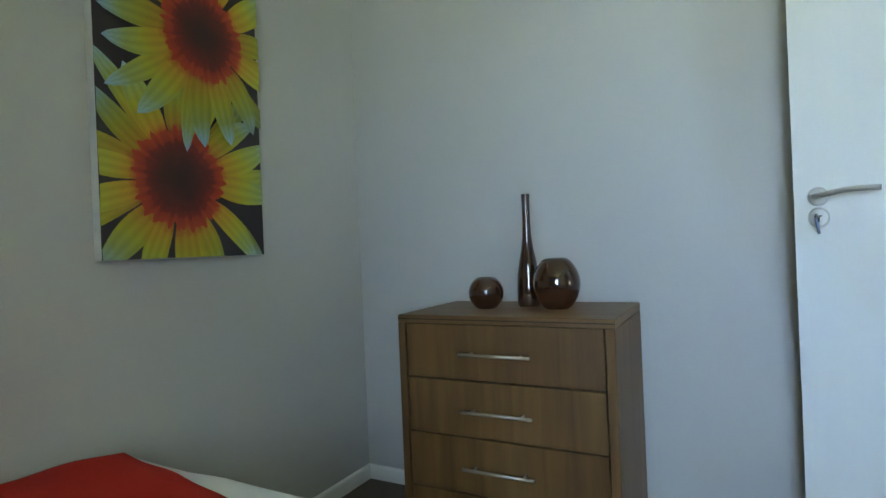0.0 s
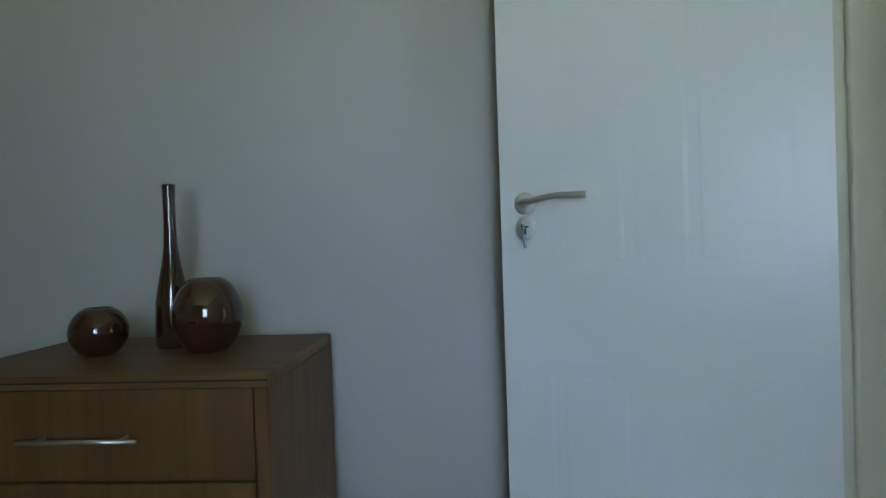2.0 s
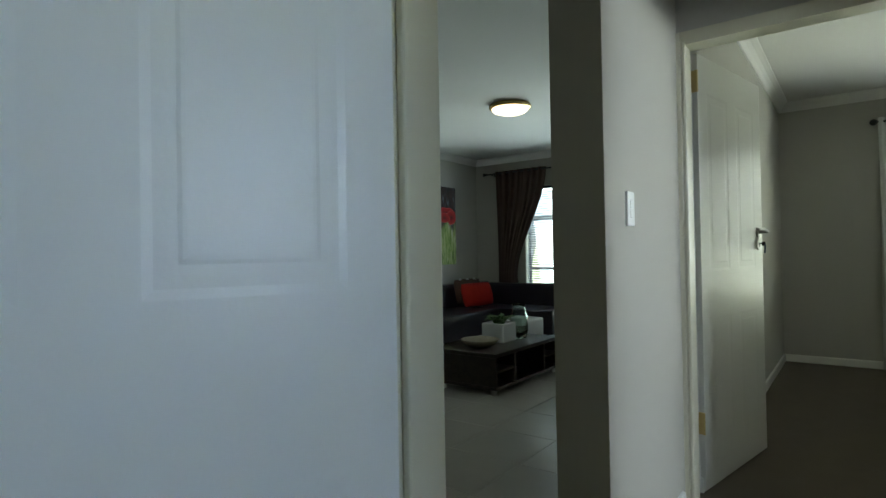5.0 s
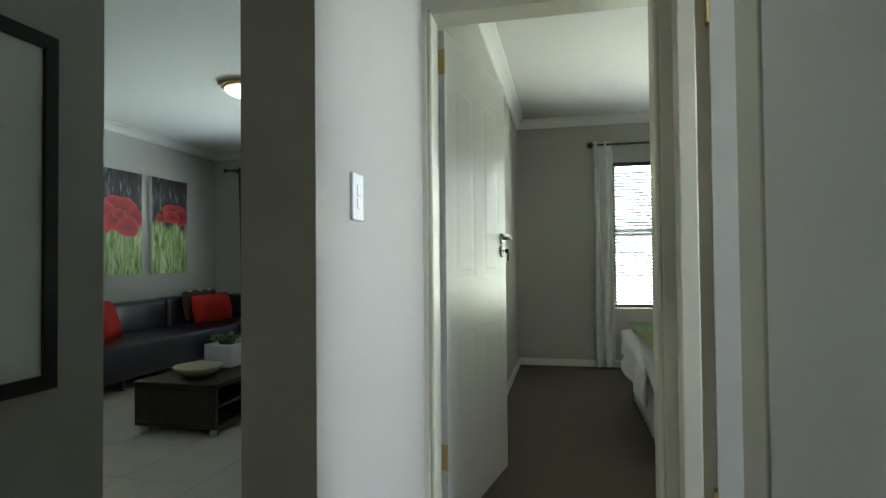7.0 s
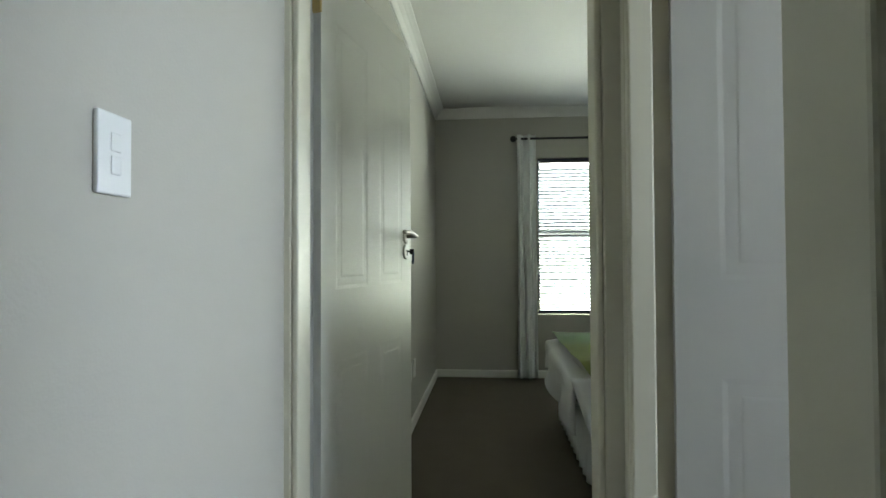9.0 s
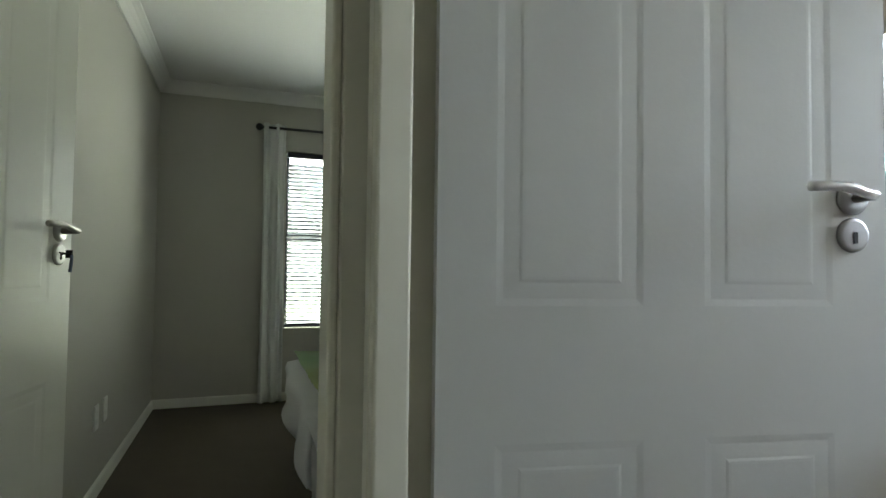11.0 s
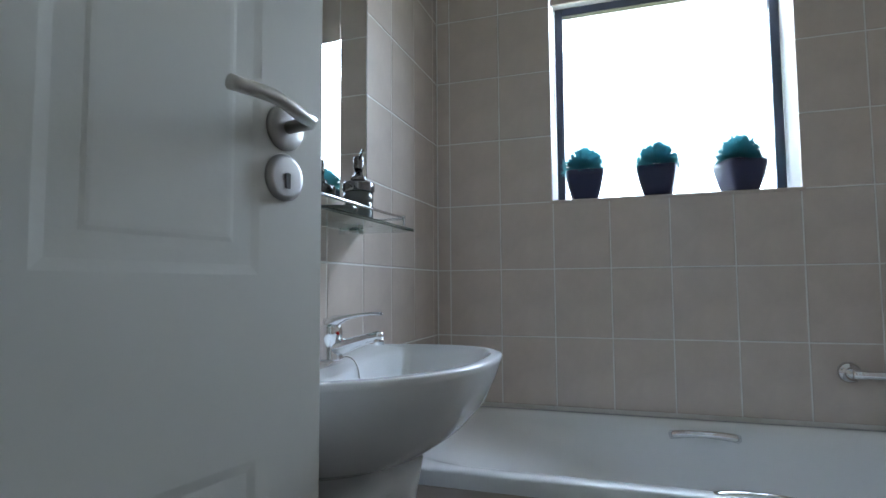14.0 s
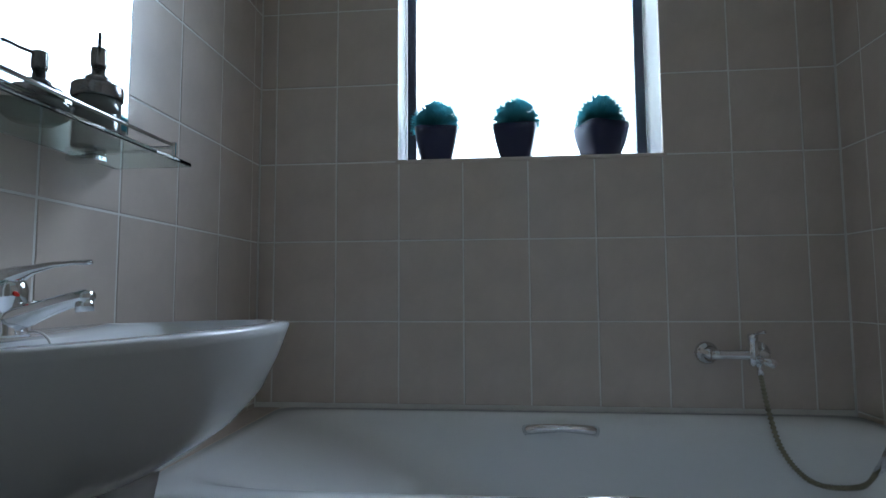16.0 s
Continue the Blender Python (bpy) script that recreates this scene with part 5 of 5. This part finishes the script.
def bath_mixer():
    d = thing("bath_mixer", 1.492, BA_S, 0.772, "chrome wall bath mixer with a hand-shower hose", "tap")
    for x in (-0.072, 0.072):
        r = lathe([(0, 0), (0.034, 0), (0.033, 0.005), (0.027, 0.012), (0.016, 0.018), (0.013, 0.045), (0, 0.046)], 32)
        bmesh.ops.transform(r, matrix=Matrix.Translation((x, 0.001, 0)) @ Matrix.Rotation(radians(-90), 4, "X"), verts=r.verts[:])
        part("wall_flange", r, M_CHROME, d, "", True)
    part("body", tube([(-0.078, 0.05, 0), (-0.06, 0.05, 0), (-0.02, 0.05, 0), (0.04, 0.05, 0), (0.052, 0.05, 0), (0.078, 0.05, 0)], 0.013, 18, None, [0.013, 0.016, 0.0155, 0.0125, 0.015, 0.014]), M_CHROME, d, "", True)
    part("valve", lathe([(0, -0.03), (0.012, -0.03), (0.0155, -0.018), (0.0155, 0.018), (0.0135, 0.02), (0.0135, 0.045), (0.0145, 0.047), (0.0145, 0.056), (0.011, 0.06), (0, 0.061)], 24, None, (-0.036, 0.056, 0)), M_CHROME, d, "", True)
    part("lever", tube([(-0.036, 0.056, 0.057), (-0.038, 0.085, 0.064), (-0.042, 0.115, 0.068)], 0.0045, 10), M_CHROME, d, "", True)
    part("diverter", tube([(-0.062, 0.052, 0.012), (-0.062, 0.052, 0.034)], 0.007, 12), M_CHROME, d, "", True)
    part("spout", tube([(-0.04, 0.055, -0.005), (-0.052, 0.085, -0.012), (-0.06, 0.115, -0.018)], 0.0115, 14), M_CHROME, d, "", True)
    part("outlet", tube([(-0.05, 0.06, -0.014), (-0.05, 0.06, -0.04), (-0.05, 0.06, -0.055)], 0.009, 14, None, [0.011, 0.0085, 0.0095]), M_CHROME, d, "", True)
    path = [Vector(p) for p in ((-0.05, 0.06, -0.055), (-0.051, 0.09, -0.137), (-0.064, 0.12, -0.232), (-0.096, 0.15, -0.292), (-0.136, 0.17, -0.315), (-0.183, 0.20, -0.310), (-0.213, 0.225, -0.292), (-0.228, 0.24, -0.257))]
    pts = []
    for i in range(len(path) - 1):
        p0, p1, p2, p3 = path[max(i - 1, 0)], path[i], path[i + 1], path[min(i + 2, len(path) - 1)]
        for k in range(36):
            t = k / 36
            pts.append(0.5 * ((2 * p1) + (p2 - p0) * t + (2 * p0 - 5 * p1 + 4 * p2 - p3) * t * t + (3 * p1 - p0 - 3 * p2 + p3) * t ** 3))
    radii = [0.0082 if (k // 2) % 2 else 0.0048 for k in range(len(pts))]
    part("hose", tube(pts, 0.006, 8, None, radii), M_HOSE, d, "ribbed metal shower hose", True)
    head = tube([path[-1], path[-1] + Vector((-0.0, 0.03, 0.03)), path[-1] + Vector((0.0, 0.06, 0.07))], 0.012, 14, None, [0.009, 0.012, 0.014])
    part("hand_shower", head, M_CHROME, d, "chrome hand shower grip", True)
    return d


bath_mixer()

mir = thing("wall_mirror", 0, 0, 0, "frameless rectangular mirror on the tiled wall", "mirror")
part("mirror_plate", boxes((BA_E - 0.006, BA_E - 0.001, -0.055, 0.60, 1.285, 2.02)), M_MIRROR, mir)
part("glass_edge", boxes((BA_E - 0.0065, BA_E - 0.0005, -0.0585, -0.0552, 1.285, 2.02), (BA_E - 0.0065, BA_E - 0.0005, -0.0585, 0.60, 1.281, 1.2848)), M_GLASS, mir, "green glass edge")


def glass_shelf():
    d = thing("glass_shelf", 0, 0, 0, "glass bathroom shelf with a thin chrome rail", "shelf")
    z = 1.207
    part("pane", box(2.772, BA_E - 0.003, -0.03, 0.57, z - 0.005, z + 0.003, 0.0015, 1), M_GLASS, d)
    part("rail", tube([(2.915, 0.0, z + 0.028), (2.79, 0.0, z + 0.028), (2.785, 0.01, z + 0.028), (2.785, 0.53, z + 0.028), (2.79, 0.54, z + 0.028), (2.915, 0.54, z + 0.028)], 0.0035, 10), M_CHROME, d, "", True)
    for y in (0.01, 0.53):
        part("rail_post", tube([(2.785, y, z), (2.785, y, z + 0.034)], 0.0042, 10), M_CHROME, d)
        part("bracket", box(2.875, BA_E - 0.001, y + (0.06 if y < 0.3 else -0.09), y + (0.09 if y < 0.3 else -0.06), z - 0.018, z - 0.0055, 0.003, 2), M_CHROME, d)
    return d


glass_shelf()


def soap_dispenser(x, y, rz, label):
    d = thing("soap_dispenser", x, y, 1.2105, label, "soap dispenser", "", "", rz)
    part("bottle", lathe([(0, 0), (0.029, 0), (0.031, 0.003), (0.031, 0.036), (0.0295, 0.038), (0.0295, 0.041), (0.031, 0.043), (0.031, 0.058), (0, 0.0585)], 32), M_GREYGLASS, d, "smoky glass bottle", True)
    part("band", lathe([(0, 0.059), (0.032, 0.059), (0.0335, 0.061), (0.0335, 0.074), (0.032, 0.0765), (0.019, 0.077), (0, 0.077)], 32), M_GUNMETAL, d, "dark steel shoulder band", True)
    part("collar", lathe([(0, 0.0772), (0.0165, 0.0772), (0.0165, 0.087), (0.012, 0.0895), (0.009, 0.090), (0.0085, 0.101), (0, 0.101)], 24), M_GUNMETAL, d, "", True)
    part("pump", lathe([(0, 0.1012), (0.0100, 0.1012), (0.0108, 0.104), (0.0108, 0.122), (0.0095, 0.125), (0, 0.1255)], 24), M_GUNMETAL, d, "", True)
    part("nozzle", tube([(0, 0, 0.121), (0.022, 0, 0.124), (0.042, 0, 0.129), (0.046, 0, 0.128)], 0.0024, 10), M_GUNMETAL, d, "", True)
    d.scale = (1.22, 1.22, 1.42)
    return d


M_GUNMETAL = mat("gunmetal", (0.26, 0.25, 0.25), 0.22, 1.0, vary=0.06)
M_GREYGLASS = mat("smoked_glass_ceramic", (0.10, 0.11, 0.10), 0.1, vary=0.15, coat=0.6)
soap_dispenser(2.872, 0.105, 128, "smoky glass soap dispenser with a steel pump")
jar = thing("storage_jar", 2.855, 0.435, 1.2105, "smoky glass jar with a steel lid", "jar")
part("body", lathe([(0, 0), (0.03, 0), (0.033, 0.004), (0.033, 0.04), (0.0315, 0.042), (0.0315, 0.046), (0.033, 0.048), (0.033, 0.075), (0.03, 0.08), (0, 0.08)], 32), M_GREYGLASS, jar, "", True)
part("lid", lathe([(0.0, 0.0805), (0.033, 0.0805), (0.034, 0.084), (0.034, 0.1), (0.03, 0.105), (0, 0.106)], 32), M_GUNMETAL, jar, "steel lid", True)
jar.scale = (0.92, 0.92, 1.4)
dish = part("soap_dish", lathe([(0, 0), (0.03, 0), (0.045, 0.012), (0.05, 0.022), (0.046, 0.022), (0.035, 0.01), (0, 0.006)], 32), M_GREYGLASS, None, "", True)
dish.matrix_basis = pose(2.845, 0.265, 1.2105)
tagged(dish, "shallow smoky glass soap dish on the shelf", "soap dish")


def grass_pot(x, y, rz, seed, label):
    d = thing("potted_grass", x, y, 1.373, label, "plant", "pots on the window sill", "", rz)
    bm = bmesh.new()
    n = 24
    levels = [(0.038, 0.0), (0.044, 0.01), (0.054, 0.045), (0.062, 0.085), (0.064, 0.104), (0.06, 0.106), (0.056, 0.09)]
    rings = []
    for h, z in levels:
        ring = []
        for i in range(n):
            a = 2 * math.pi * (i + 0.5) / n
            c, s = math.cos(a), math.sin(a)
            ring.append(bm.verts.new((h * math.copysign(abs(c) ** 0.3, c), h * math.copysign(abs(s) ** 0.3, s), z)))
        rings.append(ring)
    for a, b in zip(rings, rings[1:]):
        for i in range(n):
            bm.faces.new((a[i], a[(i + 1) % n], b[(i + 1) % n], b[i]))
    bm.faces.new(list(reversed(rings[0]))), bm.faces.new(rings[-1])
    bmesh.ops.recalc_face_normals(bm, faces=bm.faces[:])
    part("pot", bm, M_POT, d, "square flared dark blue pot", True)
    rng = random.Random(seed)
    g = bmesh.new()
    for k in range(1500):
        u, a = rng.random(), rng.random() * 6.2832
        th = math.acos(1 - u * 1.25)
        dx, dy, dz = math.sin(th) * math.cos(a), math.sin(th) * math.sin(a), math.cos(th)
        r = 0.078 + 0.016 * rng.random()
        c = Vector((0, 0, 0.116))
        leaf_blade(g, c + Vector((dx, dy, dz)) * 0.03, c + Vector((dx * r * 0.9, dy * r * 0.9, dz * r * 0.96)), (0, 0, 0.004), 0.0026)
    part("grass_tuft", g, M_PLANT, d, "ball of blue-green artificial grass")
    d.scale = (1.1, 1.1, 1.06)
    return d


grass_pot(2.365, -0.785, 6, 11, "round grass tuft in a dark pot on the sill")
grass_pot(2.105, -0.785, -8, 12, "round grass tuft in a dark pot on the sill")
grass_pot(1.835, -0.785, 24, 13, "round grass tuft in a dark pot turned on the sill")

struct("bathroom_nib_wall", boxes((1.88, 1.984, 0.86, BA_N - 0.014, 0, CEIL)), M_GROUT, "short tiled wall beside the bathroom door", "wall")
trim = box(1.885, 1.993, 0.835, 0.8595, 0, CEIL - 0.002, 0.006, 3)
struct("trim", trim, M_TRIMMETAL, "brushed metal tile edge trim", "trim")

# ---- outside ----
M_HAZE = glow("bright_sky", (0.86, 0.93, 1.0), 5.0)
struct("backdrop", boxes((-4, 8, -7.0, -6.9, -0.25, 9)), M_HAZE, "plain bright hazy sky beyond the bathroom window", "sky")
struct("ground", boxes((-150, 150, -150, 150, -0.4, -0.25)), M_LAWN, "green lawn around the house", "lawn")


# ---- tiles, piece by piece ----
_tile_cache = {}


def tile_mesh(w, h, t, b, material, name="tile"):
    key = (round(w, 4), round(h, 4), t, material.name)
    if key not in _tile_cache:
        bm = bmesh.new()
        lo = [bm.verts.new(p) for p in ((-w / 2, -h / 2, 0), (w / 2, -h / 2, 0), (w / 2, h / 2, 0), (-w / 2, h / 2, 0))]
        mid = [bm.verts.new((v.co.x, v.co.y, t - b)) for v in lo]
        top = [bm.verts.new((math.copysign(abs(v.co.x) - b, v.co.x), math.copysign(abs(v.co.y) - b, v.co.y), t)) for v in lo]
        for a, c in ((lo, mid), (mid, top)):
            for i in range(4):
                bm.faces.new((a[i], a[(i + 1) % 4], c[(i + 1) % 4], c[i]))
        bm.faces.new(top)
        _tile_cache[key] = mesh_of(name, bm, material)
    return _tile_cache[key]


def tile_wall(parent, u_edges, v_edges, place, material, skip=None, joint=0.0048, t=0.008):
    for u0, u1 in zip(u_edges, u_edges[1:]):
        for v0, v1 in zip(v_edges, v_edges[1:]):
            if u1 - u0 < 0.012 or v1 - v0 < 0.012 or (skip and skip(0.5 * (u0 + u1), 0.5 * (v0 + v1))):
                continue
            o = new("tile", tile_mesh(u1 - u0 - joint, v1 - v0 - joint, t, 0.0015, material))
            o.parent = parent
            o.matrix_basis = place(0.5 * (u0 + u1), 0.5 * (v0 + v1))


def edges(lo, hi, ref, step):
    k0 = math.ceil((lo - ref) / step + 0.02)
    out = [lo]
    x = ref + k0 * step
    while x < hi - 0.004:
        out.append(x)
        x += step
    return out + [hi]


ZE = edges(0.603, CEIL, 1.115, 0.2525)
UE = edges(BA_W, BA_E, 2.68, 0.2025)
south = struct("bathroom_tiling_south", boxes((BA_W - 0.01, 1.655, BA_S - 0.011, BA_S - 0.0025, 0, CEIL), (2.487, BA_E + 0.01, BA_S - 0.011, BA_S - 0.0025, 0, CEIL),
               (1.655, 2.487, BA_S - 0.011, BA_S - 0.0025, 0, 1.359), (1.655, 2.487, BA_S - 0.011, BA_S - 0.0025, 2.211, CEIL)), M_GROUT, "pale grout bed behind beige wall tiles", "tiling")
win_hole = lambda u, v: 1.66 < u < 2.48 and 1.37 < v < 2.20
ZS = sorted(set(ZE))
tile_wall(south, UE, ZS, lambda u, v: Matrix.Translation((u, BA_S - 0.009, v)) @ Matrix(((-1, 0, 0, 0), (0, 0, 1, 0), (0, 1, 0, 0), (0, 0, 0, 1))), M_TILE, win_hole)
east = struct("bathroom_tiling_east", boxes((BA_E + 0.0025, BA_E + 0.011, BA_S - 0.002, BA_N, 0, CEIL)), M_GROUT, "pale grout bed behind beige wall tiles", "tiling")
tile_wall(east, edges(BA_S, BA_N, -0.66, 0.2025), edges(0.1, CEIL, 1.115, 0.2525), lambda u, v: Matrix.Translation((BA_E + 0.009, u, v)) @ Matrix(((0, 0, -1, 0), (1, 0, 0, 0), (0, -1, 0, 0), (0, 0, 0, 1))), M_TILE)
west = struct("bathroom_tiling_west", boxes((BA_W - 0.011, BA_W - 0.0025, BA_S - 0.002, BA_N, 0, CEIL)), M_GROUT, "pale grout bed behind beige wall tiles", "tiling")
tile_wall(west, edges(BA_S, BA_N, -0.60, 0.2025), edges(0.1, CEIL, 1.115, 0.2525), lambda u, v: Matrix.Translation((BA_W - 0.009, u, v)) @ Matrix(((0, 0, 1, 0), (1, 0, 0, 0), (0, 1, 0, 0), (0, 0, 0, 1))), M_TILE)
nib = bpy.data.objects["bathroom_nib_wall"]
tile_wall(nib, edges(0.862, BA_N - 0.014, 0.862, 0.2025), edges(0.0, CEIL, 1.115, 0.2525), lambda u, v: Matrix.Translation((1.983, u, v)) @ Matrix(((0, 0, 1, 0), (1, 0, 0, 0), (0, 1, 0, 0), (0, 0, 0, 1))), M_TILE)
hall = struct("hall_floor", boxes((B1_E + 0.06, LR_E + 0.2, COL_N, LR_N + 0.2, -0.1, -0.006), (B1_E + 0.06, R2_W - 0.08, PAS_S - 0.06, COL_N, -0.1, -0.006)), M_FGROUT, "grey grout bed of the tiled hall floor", "floor")
tile_wall(hall, edges(B1_E + 0.06, LR_E, 2.0, 0.45), edges(COL_N, LR_N, COL_N + 0.2, 0.45), lambda u, v: Matrix.Translation((u, v, -0.007)), M_FTILE, None, 0.005, 0.007)
tile_wall(hall, edges(B1_E + 0.06, R2_W - 0.08, 2.0, 0.45), edges(PAS_S - 0.06, COL_N, COL_N + 0.2, 0.45), lambda u, v: Matrix.Translation((u, v, -0.007)), M_FTILE, None, 0.005, 0.007)
